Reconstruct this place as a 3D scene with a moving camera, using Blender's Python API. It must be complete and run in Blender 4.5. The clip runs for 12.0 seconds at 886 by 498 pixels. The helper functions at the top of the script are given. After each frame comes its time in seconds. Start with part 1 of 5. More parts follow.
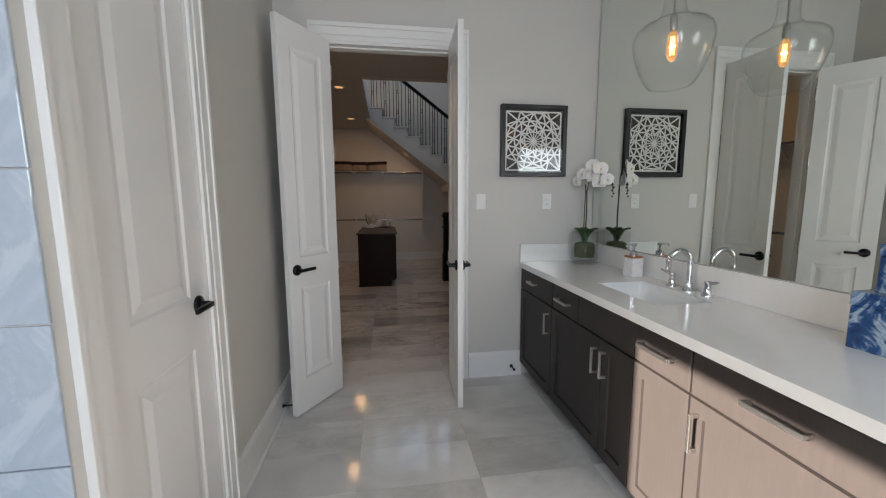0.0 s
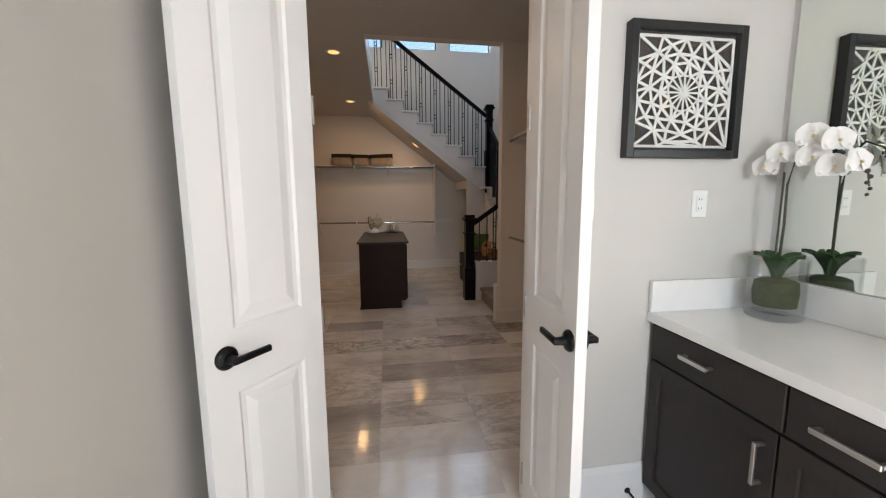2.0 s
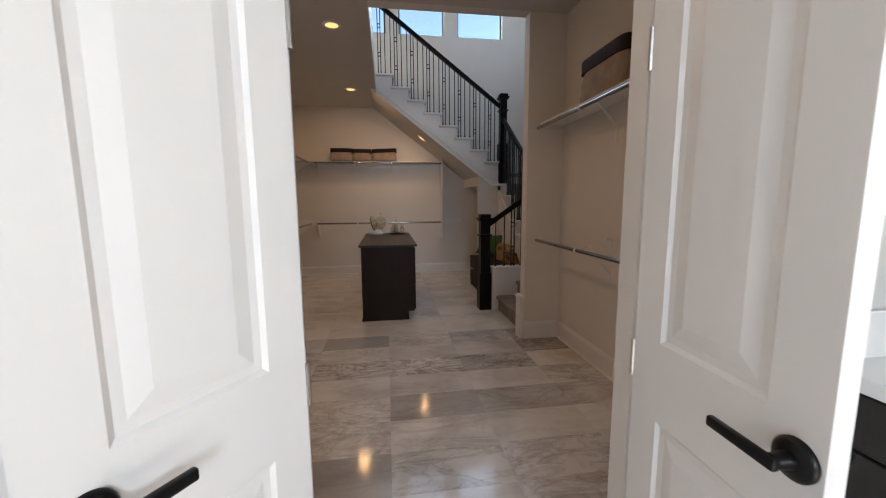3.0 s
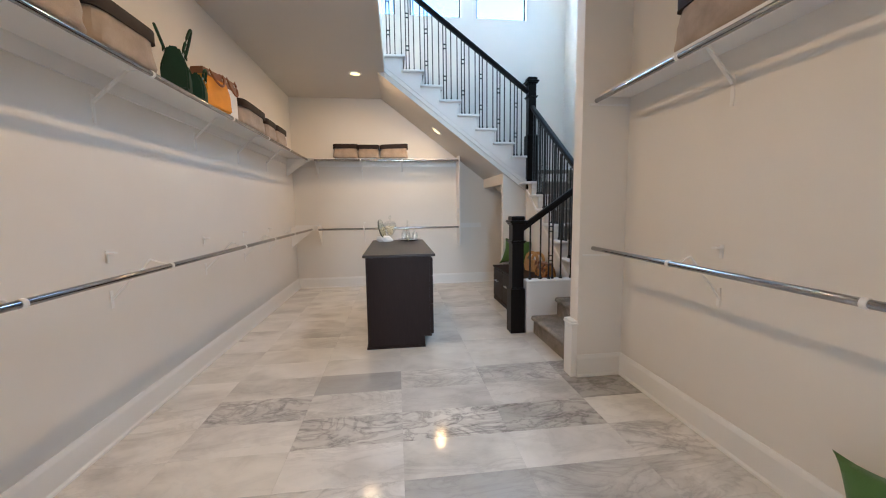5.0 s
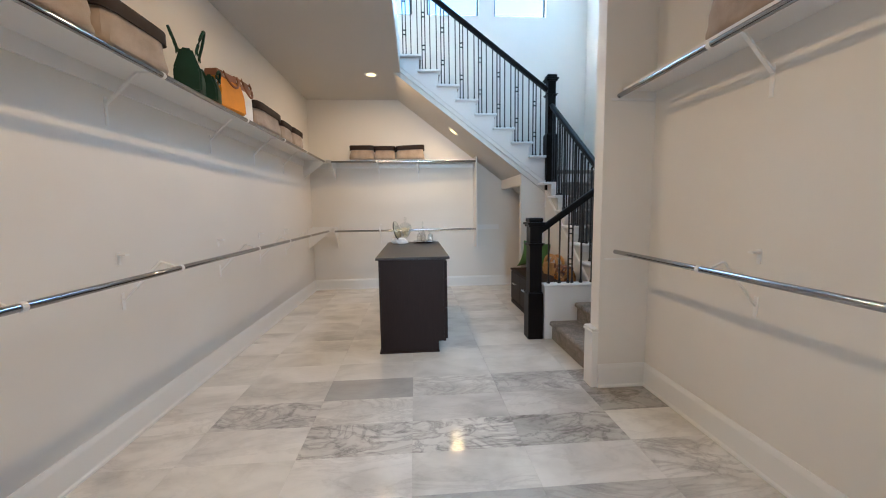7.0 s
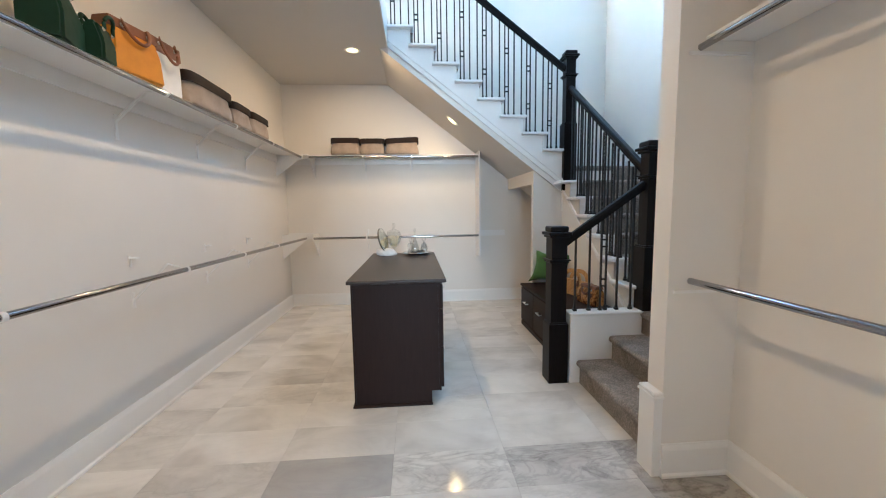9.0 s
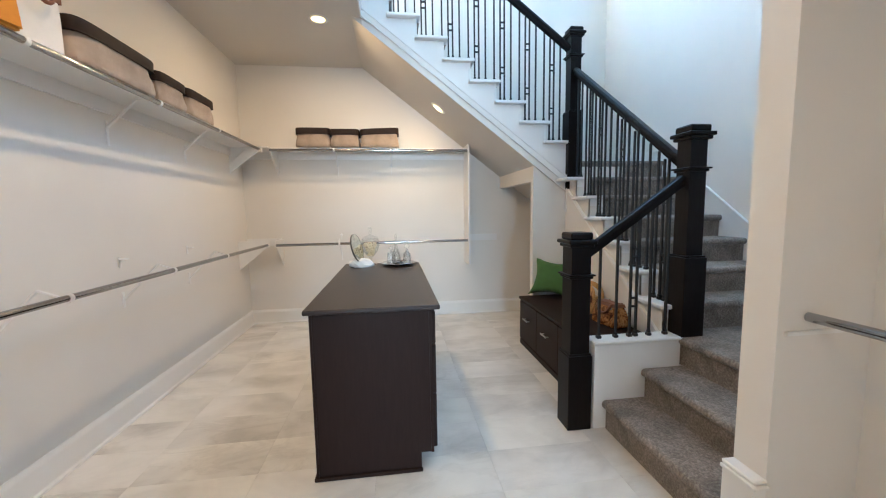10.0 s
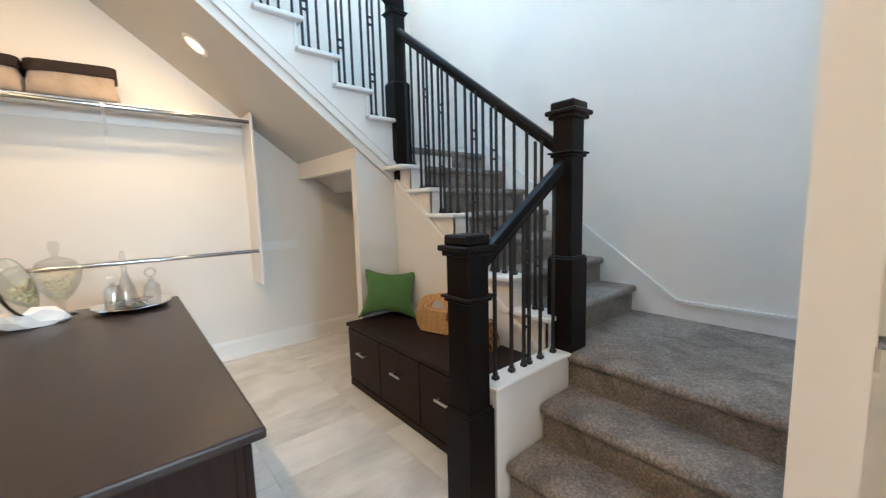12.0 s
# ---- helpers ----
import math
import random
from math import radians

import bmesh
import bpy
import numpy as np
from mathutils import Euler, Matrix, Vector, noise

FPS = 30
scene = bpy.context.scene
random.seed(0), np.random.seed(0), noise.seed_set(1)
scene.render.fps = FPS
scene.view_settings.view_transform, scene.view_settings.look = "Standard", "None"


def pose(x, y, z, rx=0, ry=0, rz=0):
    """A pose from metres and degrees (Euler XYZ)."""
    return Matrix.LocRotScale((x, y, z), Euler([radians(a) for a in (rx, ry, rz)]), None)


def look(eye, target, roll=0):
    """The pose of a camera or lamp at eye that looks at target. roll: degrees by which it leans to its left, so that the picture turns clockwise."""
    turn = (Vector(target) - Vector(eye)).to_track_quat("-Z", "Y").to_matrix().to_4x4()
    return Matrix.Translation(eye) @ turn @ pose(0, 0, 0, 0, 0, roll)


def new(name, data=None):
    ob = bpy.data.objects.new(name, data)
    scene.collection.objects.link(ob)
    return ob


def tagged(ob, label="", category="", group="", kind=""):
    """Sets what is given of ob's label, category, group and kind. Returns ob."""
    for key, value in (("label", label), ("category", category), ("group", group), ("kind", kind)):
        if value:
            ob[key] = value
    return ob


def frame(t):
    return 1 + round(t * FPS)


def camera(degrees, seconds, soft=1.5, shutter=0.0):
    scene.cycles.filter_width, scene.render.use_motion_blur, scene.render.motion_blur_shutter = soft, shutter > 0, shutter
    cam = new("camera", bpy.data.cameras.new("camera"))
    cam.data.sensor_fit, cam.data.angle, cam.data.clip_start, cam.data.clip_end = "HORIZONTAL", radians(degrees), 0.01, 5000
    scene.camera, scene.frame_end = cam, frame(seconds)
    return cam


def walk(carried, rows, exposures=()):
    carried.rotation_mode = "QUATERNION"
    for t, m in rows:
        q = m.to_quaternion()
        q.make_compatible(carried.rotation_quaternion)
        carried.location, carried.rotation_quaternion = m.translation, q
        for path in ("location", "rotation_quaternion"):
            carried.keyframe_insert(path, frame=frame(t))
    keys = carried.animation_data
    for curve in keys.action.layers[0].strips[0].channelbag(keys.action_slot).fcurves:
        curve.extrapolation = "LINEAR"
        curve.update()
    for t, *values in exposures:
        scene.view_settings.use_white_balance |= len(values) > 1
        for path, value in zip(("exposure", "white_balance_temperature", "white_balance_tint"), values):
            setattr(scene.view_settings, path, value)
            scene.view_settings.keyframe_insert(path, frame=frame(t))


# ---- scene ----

from mathutils import geometry
cam = camera(99.6, 12.0, soft=1.1, shutter=0.15)
PATH = [
    (0, (0.063, 0.259, 1.375), (0.358, 2.222, 1.126), -0.3),
    (0.5, (0.021, 0.582, 1.368), (0.325, 2.543, 1.12), -0.5),
    (1, (-0.043, 0.914, 1.399), (0.253, 2.875, 1.143), -0.6),
    (1.5, (-0.034, 1.236, 1.377), (0.256, 3.199, 1.121), -0.4),
    (2, (-0.035, 1.577, 1.396), (0.256, 3.539, 1.14), -0.4),
    (2.5, (-0.083, 1.894, 1.378), (0.203, 3.857, 1.124), -0.4),
    (3, (-0.101, 2.166, 1.363), (0.191, 4.128, 1.109), -0.4),
    (5, (-0.116, 3.01, 1.295), (0.129, 4.983, 1.075), -0.8),
    (5.5, (-0.105, 3.037, 1.3), (0.121, 5.012, 1.083), -1.0),
    (6, (-0.088, 3.046, 1.297), (0.106, 5.026, 1.086), -1.0),
    (6.5, (-0.079, 3.06, 1.296), (0.085, 5.042, 1.087), -1.1),
    (7, (-0.065, 3.099, 1.293), (0.079, 5.083, 1.083), -0.9),
    (9, (0.036, 3.949, 1.333), (0.18, 5.933, 1.125), -0.9),
    (9.5, (0.067, 4.283, 1.355), (0.255, 6.263, 1.143), -1.0),
    (10, (0.021, 4.59, 1.338), (0.274, 6.563, 1.135), -1.0),
    (10.5, (-0.016, 4.867, 1.333), (0.38, 6.816, 1.127), -1.0),
    (11, (-0.022, 5.176, 1.334), (0.575, 7.074, 1.124), -1.2),
    (11.5, (-0.018, 5.429, 1.314), (0.858, 7.214, 1.104), -1.4),
    (12, (0.052, 5.604, 1.31), (1.335, 7.125, 1.086), -1.5),
]
EXPOSURES = [
    (0.0, 3.02, 6100, 14), (0.5, 3.45, 6100, 14), (1.0, 3.66, 6250, 15), (1.5, 3.86, 6350, 16), (2.0, 4.02, 6300, 15), (2.5, 4.06, 6200, 15), (3.2, 4.22, 6000, 15), (4.8, 5.48, 5270, 6),
    (7.0, 5.51, 5020, 2), (9.0, 5.70, 4990, 1), (11.0, 5.97, 5030, 0), (12.0, 6.05, 5300, 1),
]
walk(cam, [(t, look(eye, target, roll)) for t, eye, target, roll in PATH], EXPOSURES)

# ---- world, sun, large lights ----
SUN_DIR = Vector((1.0, 0.30, -0.32)).normalized()
world = bpy.data.worlds.new("world")
scene.world = world
world.use_nodes = True
wn = world.node_tree.nodes
sky = wn.new("ShaderNodeTexSky")
sky.sky_type = "NISHITA"
sky.sun_disc = False
sky.sun_elevation = math.asin(-SUN_DIR.z)
sky.sun_rotation = math.atan2(-SUN_DIR.x, -SUN_DIR.y)
world.node_tree.links.new(sky.outputs["Color"], wn["Background"].inputs["Color"])
wn["Background"].inputs["Strength"].default_value = 0.025


def sun_lamp(strength):
    data = bpy.data.lights.new("sun", "SUN")
    data.energy, data.angle, data.color = strength, radians(0.6), (1.0, 0.86, 0.70)
    ob = new("sun", data)
    ob.matrix_world = look((0, 0, 8), Vector((0, 0, 8)) + SUN_DIR)
    return ob


def area_lamp(name, eye, target, sx, sy, watts, color, round_lamp=False):
    data = bpy.data.lights.new(name, "AREA")
    data.shape = "DISK" if round_lamp else "RECTANGLE"
    data.size, data.energy, data.color = sx, watts, color
    if not round_lamp:
        data.size_y = sy
    ob = new(name, data)
    ob.matrix_world = look(eye, target)
    return ob


YS0, YS1 = 5.60, 5.72           # stub wall beside the stairs, and the upper wall over it
DAY = (0.58, 0.79, 1.0)
WARM = (1.0, 0.58, 0.26)
sun_lamp(5.0)
# daylight standing in the stairwell's high end windows and in the bathroom's west window
for wx in (-0.44, 0.60, 1.68):
    area_lamp("window_daylight", (wx, 9.36, 4.95), (wx, 5.0, 4.3), 0.80, 1.2, 0.72, DAY)
# extra daylight from an unseen east opening, added to cool the west wall
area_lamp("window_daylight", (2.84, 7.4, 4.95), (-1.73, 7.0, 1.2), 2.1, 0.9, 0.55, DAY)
area_lamp("bath_daylight", (-2.76, -0.18, 1.5), (1.0, 0.3, 1.0), 1.25, 1.1, 1.15, (0.38, 0.64, 1.0))
# added lamp in an unseen back opening, lifting the doors and door wall
area_lamp("bath_daylight", (0.0, -1.79, 1.95), (0.0, 2.4, 0.7), 1.1, 1.0, 6.0, (0.90, 0.97, 1.0))
# recessed downlights
CANS = [(-0.575, 4.02), (-0.575, 6.09), (-0.59, 8.18)]
CEIL = 3.04
for (cx, cy), watts in zip(CANS, (0.46, 0.34, 0.34)):
    area_lamp("downlight_lamp", (cx, cy, CEIL - 0.012), (cx, cy, 0), 0.09, 0, watts, WARM, True)

# ---- materials ----


def node_mat(name):
    m = bpy.data.materials.new(name)
    m.use_nodes = True
    t = m.node_tree
    return m, t, t.nodes["Principled BSDF"]


def ramp(t, fac, stops):
    r = t.nodes.new("ShaderNodeValToRGB")
    e = r.color_ramp.elements
    while len(e) < len(stops):
        e.new(0.5)
    for el, (p, c) in zip(e, stops):
        el.position, el.color = p, (*c, 1)
    t.links.new(fac, r.inputs["Fac"])
    return r.outputs["Color"]


def noise_tex(t, coord, scale, detail=4.0, rough=0.55, distort=0.0):
    n = t.nodes.new("ShaderNodeTexNoise")
    n.inputs["Scale"].default_value = scale
    n.inputs["Detail"].default_value = detail
    n.inputs["Roughness"].default_value = rough
    n.inputs["Distortion"].default_value = distort
    if coord is not None:
        t.links.new(coord, n.inputs["Vector"])
    return n.outputs["Fac"]


def coords(t, which="Object"):
    return t.nodes.new("ShaderNodeTexCoord").outputs[which]


def stretched(t, vec, sx, sy, sz):
    m = t.nodes.new("ShaderNodeMapping")
    m.inputs["Scale"].default_value = (sx, sy, sz)
    t.links.new(vec, m.inputs["Vector"])
    return m.outputs["Vector"]


def bump(t, bsdf, height, strength=0.2, dist=0.002):
    b = t.nodes.new("ShaderNodeBump")
    b.inputs["Strength"].default_value = strength
    b.inputs["Distance"].default_value = dist
    t.links.new(height, b.inputs["Height"])
    t.links.new(b.outputs["Normal"], bsdf.inputs["Normal"])


def surface(name, color, rough, metal=0.0, vary=0.06, scale=6.0, grain=120.0, relief=0.08, depth=0.001, coat=0.0, specular=0.5):
    """Paint, metal, plastic: a colour with slow drift, and fine relief."""
    m, t, b = node_mat(name)
    c = coords(t)
    lo = tuple(x * (1 - vary) for x in color)
    hi = tuple(min(1.0, x * (1 + vary)) for x in color)
    t.links.new(ramp(t, noise_tex(t, c, scale), [(0.3, lo), (0.7, hi)]), b.inputs["Base Color"])
    rr = t.nodes.new("ShaderNodeMapRange")
    rr.inputs["To Min"].default_value, rr.inputs["To Max"].default_value = rough * 0.85, min(1.0, rough * 1.15)
    t.links.new(noise_tex(t, c, scale * 2.3), rr.inputs["Value"])
    t.links.new(rr.outputs["Result"], b.inputs["Roughness"])
    b.inputs["Metallic"].default_value = metal
    b.inputs["Coat Weight"].default_value = coat
    b.inputs["Specular IOR Level"].default_value = specular
    if relief:
        bump(t, b, noise_tex(t, c, grain, 3.0), relief, depth)
    return m


def dark_wood(name, lo, hi, rough, specular=0.11):
    m, t, b = node_mat(name)
    c = coords(t)
    g = noise_tex(t, stretched(t, c, 14, 14, 1.2), 6.0, 6.0, 0.6, 0.6)
    t.links.new(ramp(t, g, [(0.3, lo), (0.7, hi)]), b.inputs["Base Color"])
    b.inputs["Roughness"].default_value = rough
    b.inputs["Specular IOR Level"].default_value = specular
    bump(t, b, g, 0.06, 0.0006)
    return m


def marble_mat():
    m, t, b = node_mat("marble_tile")
    info = t.nodes.new("ShaderNodeObjectInfo")
    off = t.nodes.new("ShaderNodeVectorMath")
    off.operation = "MULTIPLY_ADD"
    comb = t.nodes.new("ShaderNodeCombineXYZ")
    for k in range(3):
        t.links.new(info.outputs["Random"], comb.inputs[k])
    t.links.new(comb.outputs[0], off.inputs[0])
    off.inputs[1].default_value = (37.0, 91.0, 53.0)
    t.links.new(coords(t), off.inputs[2])
    vec = off.outputs[0]
    cloud = noise_tex(t, stretched(t, vec, 1.0, 1.25, 1.0), 2.3, 4.0, 0.5, 0.5)
    veins = noise_tex(t, stretched(t, vec, 0.8, 2.0, 1.0), 2.6, 7.0, 0.62, 0.9)
    fine = noise_tex(t, vec, 24.0, 5.0, 0.6)
    base = ramp(t, cloud, [(0.28, (0.54, 0.525, 0.505)), (0.42, (0.635, 0.62, 0.60)), (0.51, (0.70, 0.685, 0.66)), (0.60, (0.745, 0.73, 0.705)), (0.75, (0.78, 0.765, 0.74))])
    vein = ramp(t, veins, [(0.455, (1, 1, 1)), (0.492, (0.70, 0.69, 0.69)), (0.505, (0.58, 0.57, 0.57)), (0.522, (0.80, 0.79, 0.79)), (0.60, (1, 1, 1))])
    mul = t.nodes.new("ShaderNodeMix")
    mul.data_type, mul.blend_type = "RGBA", "MULTIPLY"
    t.links.new(info.outputs["Alpha"], mul.inputs["Factor"])
    cracks = noise_tex(t, stretched(t, vec, 1.0, 1.6, 1.0), 3.4, 7.0, 0.62, 1.0)
    crack = ramp(t, cracks, [(0.455, (1, 1, 1)), (0.492, (0.66, 0.66, 0.67)), (0.502, (0.56, 0.56, 0.57)), (0.515, (0.80, 0.80, 0.80)), (0.56, (1, 1, 1))])
    mul2 = t.nodes.new("ShaderNodeMix")
    mul2.data_type, mul2.blend_type = "RGBA", "MULTIPLY"
    half_a = t.nodes.new("ShaderNodeMath")
    half_a.operation = "POWER"
    half_a.inputs[1].default_value = 2.0
    t.links.new(info.outputs["Alpha"], half_a.inputs[0])
    t.links.new(half_a.outputs[0], mul2.inputs["Factor"])
    t.links.new(mul.outputs["Result"], mul2.inputs["A"])
    t.links.new(crack, mul2.inputs["B"])
    t.links.new(base, mul.inputs["A"])
    t.links.new(vein, mul.inputs["B"])
    tone = t.nodes.new("ShaderNodeMix")
    tone.data_type, tone.blend_type = "RGBA", "MULTIPLY"
    tone.inputs["Factor"].default_value = 1.0
    t.links.new(mul2.outputs["Result"], tone.inputs["A"])
    t.links.new(info.outputs["Color"], tone.inputs["B"])
    t.links.new(tone.outputs["Result"], b.inputs["Base Color"])
    r = t.nodes.new("ShaderNodeMapRange")
    r.inputs["To Min"].default_value, r.inputs["To Max"].default_value = 0.08, 0.13
    t.links.new(fine, r.inputs["Value"])
    t.links.new(r.outputs["Result"], b.inputs["Roughness"])
    b.inputs["Specular IOR Level"].default_value = 0.34
    bump(t, b, cloud, 0.04, 0.002)
    return m


def carpet_mat():
    m, t, b = node_mat("carpet")
    c = coords(t, "Object")
    pile = noise_tex(t, c, 85.0, 4.0, 0.72)
    patch = noise_tex(t, c, 4.0, 4.0, 0.6, 1.2)
    col = ramp(t, pile, [(0.33, (0.125, 0.105, 0.090)), (0.50, (0.225, 0.193, 0.168)), (0.68, (0.36, 0.313, 0.275))])
    tint = ramp(t, patch, [(0.34, (0.62, 0.62, 0.61)), (0.66, (1.28, 1.27, 1.25))])
    mul = t.nodes.new("ShaderNodeMix")
    mul.data_type, mul.blend_type = "RGBA", "MULTIPLY"
    mul.inputs["Factor"].default_value = 1.0
    t.links.new(col, mul.inputs["A"])
    t.links.new(tint, mul.inputs["B"])
    t.links.new(mul.outputs["Result"], b.inputs["Base Color"])
    b.inputs["Roughness"].default_value = 0.95
    b.inputs["Specular IOR Level"].default_value = 0.1
    b.inputs["Sheen Weight"].default_value = 0.25
    bump(t, b, pile, 0.6, 0.010)
    return m


def glass_mat(name, base=0.018, rim=0.60, tone=(0.985, 0.99, 0.985)):
    """Thin clear glass: see-through, with gloss that grows towards the edges."""
    m, t, b = node_mat(name)
    t.nodes.remove(b)
    clear = t.nodes.new("ShaderNodeBsdfTransparent")
    clear.inputs["Color"].default_value = (*tone, 1)
    gloss = t.nodes.new("ShaderNodeBsdfGlossy")
    gloss.inputs["Roughness"].default_value = 0.02
    edge = t.nodes.new("ShaderNodeLayerWeight")
    edge.inputs["Blend"].default_value = 0.5
    power = t.nodes.new("ShaderNodeMath")
    power.operation = "POWER"
    power.inputs[1].default_value = 4.0
    t.links.new(edge.outputs["Facing"], power.inputs[0])
    fres = t.nodes.new("ShaderNodeMath")
    fres.operation = "MULTIPLY_ADD"
    fres.inputs[1].default_value, fres.inputs[2].default_value = rim, base
    t.links.new(power.outputs[0], fres.inputs[0])
    mix = t.nodes.new("ShaderNodeMixShader")
    t.links.new(fres.outputs[0], mix.inputs["Fac"])
    t.links.new(clear.outputs["BSDF"], mix.inputs[1])
    t.links.new(gloss.outputs["BSDF"], mix.inputs[2])
    t.links.new(mix.outputs["Shader"], t.nodes["Material Output"].inputs["Surface"])
    return m


def weave_mat(name, color, scale=260.0, vary=0.12):
    m, t, b = node_mat(name)
    c = coords(t)
    g = noise_tex(t, c, scale, 2.0, 0.6)
    s = noise_tex(t, c, 9.0, 4.0)
    t.links.new(ramp(t, s, [(0.3, tuple(x * (1 - vary) for x in color)), (0.7, tuple(min(1, x * (1 + vary)) for x in color))]), b.inputs["Base Color"])
    b.inputs["Roughness"].default_value = 0.9
    b.inputs["Sheen Weight"].default_value = 0.2
    bump(t, b, g, 0.5, 0.003)
    return m


def resin_mat(name, stops, scale):
    m, t, b = node_mat(name)
    t.links.new(ramp(t, noise_tex(t, coords(t), scale, 6.0, 0.6, 2.5), stops), b.inputs["Base Color"])
    b.inputs["Roughness"].default_value = 0.04
    return m


def glow_mat(name, color, strength):
    m, t, b = node_mat(name)
    b.inputs["Base Color"].default_value = (*color, 1)
    b.inputs["Emission Color"].default_value = (*color, 1)
    b.inputs["Emission Strength"].default_value = strength
    return m


M_WALL = surface("closet_wall_paint", (0.74, 0.715, 0.675), 0.75, vary=0.02, scale=1.2, grain=220, relief=0.12, depth=0.0012)
M_BATH = surface("bathroom_wall_paint", (0.60, 0.585, 0.555), 0.75, vary=0.02, scale=1.2, grain=220, relief=0.12, depth=0.0012)
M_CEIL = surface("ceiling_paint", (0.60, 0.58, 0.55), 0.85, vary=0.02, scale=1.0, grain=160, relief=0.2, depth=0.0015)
M_TRIM = surface("trim_paint", (0.80, 0.795, 0.78), 0.32, vary=0.015, scale=2.0, grain=60, relief=0.03)
M_DOOR = surface("door_paint", (0.80, 0.795, 0.785), 0.36, vary=0.015, scale=2.0, grain=70, relief=0.04)
M_SHELF = surface("shelf_melamine", (0.78, 0.775, 0.765), 0.42, vary=0.015, scale=3.0, grain=80, relief=0.03)
M_ESPRESSO = dark_wood("espresso_wood", (0.0190, 0.0112, 0.0095), (0.0245, 0.0145, 0.0120), 0.48)
M_TOP = dark_wood("espresso_top", (0.020, 0.0130, 0.0112), (0.026, 0.0170, 0.0145), 0.36, 0.30)
M_VANITY = dark_wood("vanity_wood", (0.031, 0.0265, 0.0245), (0.037, 0.0315, 0.0290), 0.42, 0.22)
M_NEWEL = dark_wood("newel_stain", (0.006, 0.0048, 0.0046), (0.011, 0.0085, 0.008), 0.34)
M_IRON = surface("black_iron", (0.010, 0.010, 0.011), 0.42, 0.0, vary=0.2, scale=30, grain=240, relief=0.1)
M_BLACK = surface("black_hardware", (0.008, 0.008, 0.009), 0.35, 0.6, vary=0.2, scale=20, grain=200, relief=0.05)
M_CHROME = surface("chrome", (0.62, 0.62, 0.63), 0.07, 1.0, vary=0.02, scale=5, relief=0)
# chrome darkened in colour to stand for the dark surroundings the rods mirror
M_ROD = surface("rod_chrome_darkened", (0.36, 0.36, 0.37), 0.13, 1.0, vary=0.03, scale=6, relief=0)
M_NICKEL = surface("brushed_nickel", (0.56, 0.54, 0.51), 0.30, 1.0, vary=0.05, scale=14, grain=300, relief=0.04)
M_MARBLE = marble_mat()
M_GROUT = surface("grout", (0.52, 0.505, 0.485), 0.9, vary=0.08, scale=20, grain=300, relief=0.3)
M_CARPET = carpet_mat()
M_QUARTZ = surface("white_quartz", (0.82, 0.815, 0.80), 0.14, vary=0.015, scale=18, relief=0, coat=0.2)
M_PORCELAIN = surface("porcelain", (0.84, 0.84, 0.83), 0.10, vary=0.01, scale=5, relief=0)
M_MIRROR = surface("mirror_silver", (0.82, 0.85, 0.80), 0.0, 1.0, vary=0.0, relief=0)
M_GLASS = glass_mat("clear_glass")
M_CRYSTAL = glass_mat("cut_crystal", 0.12, 0.85, (0.955, 0.96, 0.955))
M_JAR = glass_mat("jar_glass", 0.035, 0.70, (0.95, 0.955, 0.95))
M_TAN = weave_mat("basket_fabric", (0.33, 0.26, 0.20), vary=0.2)
M_LID = surface("basket_lid_leather", (0.024, 0.015, 0.012), 0.6, vary=0.15, scale=12, grain=160, relief=0.2, specular=0.15)
M_GREENFAB = weave_mat("green_fabric", (0.062, 0.140, 0.030))
M_GREENBAG = surface("green_leather", (0.006, 0.034, 0.020), 0.62, vary=0.15, scale=8, grain=140, relief=0.2, specular=0.25)
M_ORANGE = surface("orange_leather", (0.52, 0.21, 0.014), 0.62, vary=0.12, scale=8, grain=140, relief=0.2, specular=0.25)
M_BROWNL = surface("brown_leather", (0.17, 0.062, 0.025), 0.5, vary=0.15, scale=10, grain=150, relief=0.2)
M_CANVAS = weave_mat("white_canvas", (0.76, 0.75, 0.72), vary=0.04)
M_ARTBLACK = surface("art_backing", (0.045, 0.033, 0.030), 0.7, vary=0.1)
M_ARTWHITE = surface("art_lattice", (0.80, 0.79, 0.76), 0.7, vary=0.03)
M_PLATE = surface("switch_plate", (0.80, 0.80, 0.78), 0.35, vary=0.01, relief=0)
M_SLOT = surface("outlet_slot", (0.04, 0.04, 0.04), 0.6, relief=0)
M_LEAF = surface("orchid_leaf", (0.030, 0.075, 0.018), 0.4, vary=0.25, scale=20, grain=60, relief=0.15)
M_STEM = surface("orchid_stem", (0.060, 0.058, 0.032), 0.6, vary=0.2, scale=30)
M_PETAL = surface("orchid_petal", (0.84, 0.82, 0.79), 0.6, vary=0.04, scale=20, relief=0.1)
M_POLLEN = surface("orchid_heart", (0.66, 0.52, 0.24), 0.6, vary=0.2)
M_MOSS = surface("moss", (0.062, 0.074, 0.026), 0.95, vary=0.45, scale=40, grain=90, relief=0.9, depth=0.01)
M_STONEWHITE = surface("white_quartz_stone", (0.80, 0.79, 0.77), 0.4, vary=0.05, scale=14, grain=30, relief=0.3)
M_SOAPMARBLE = resin_mat("soap_marble", [(0.44, (0.82, 0.82, 0.81)), (0.50, (0.70, 0.70, 0.71)), (0.55, (0.83, 0.83, 0.82))], 7)
M_COPPER = surface("copper_collar", (0.55, 0.24, 0.12), 0.3, 1.0, vary=0.06)
M_BLUE = resin_mat("blue_resin", [(0.30, (0.010, 0.025, 0.085)), (0.48, (0.020, 0.075, 0.22)), (0.56, (0.38, 0.50, 0.62)), (0.66, (0.015, 0.045, 0.15))], 7)
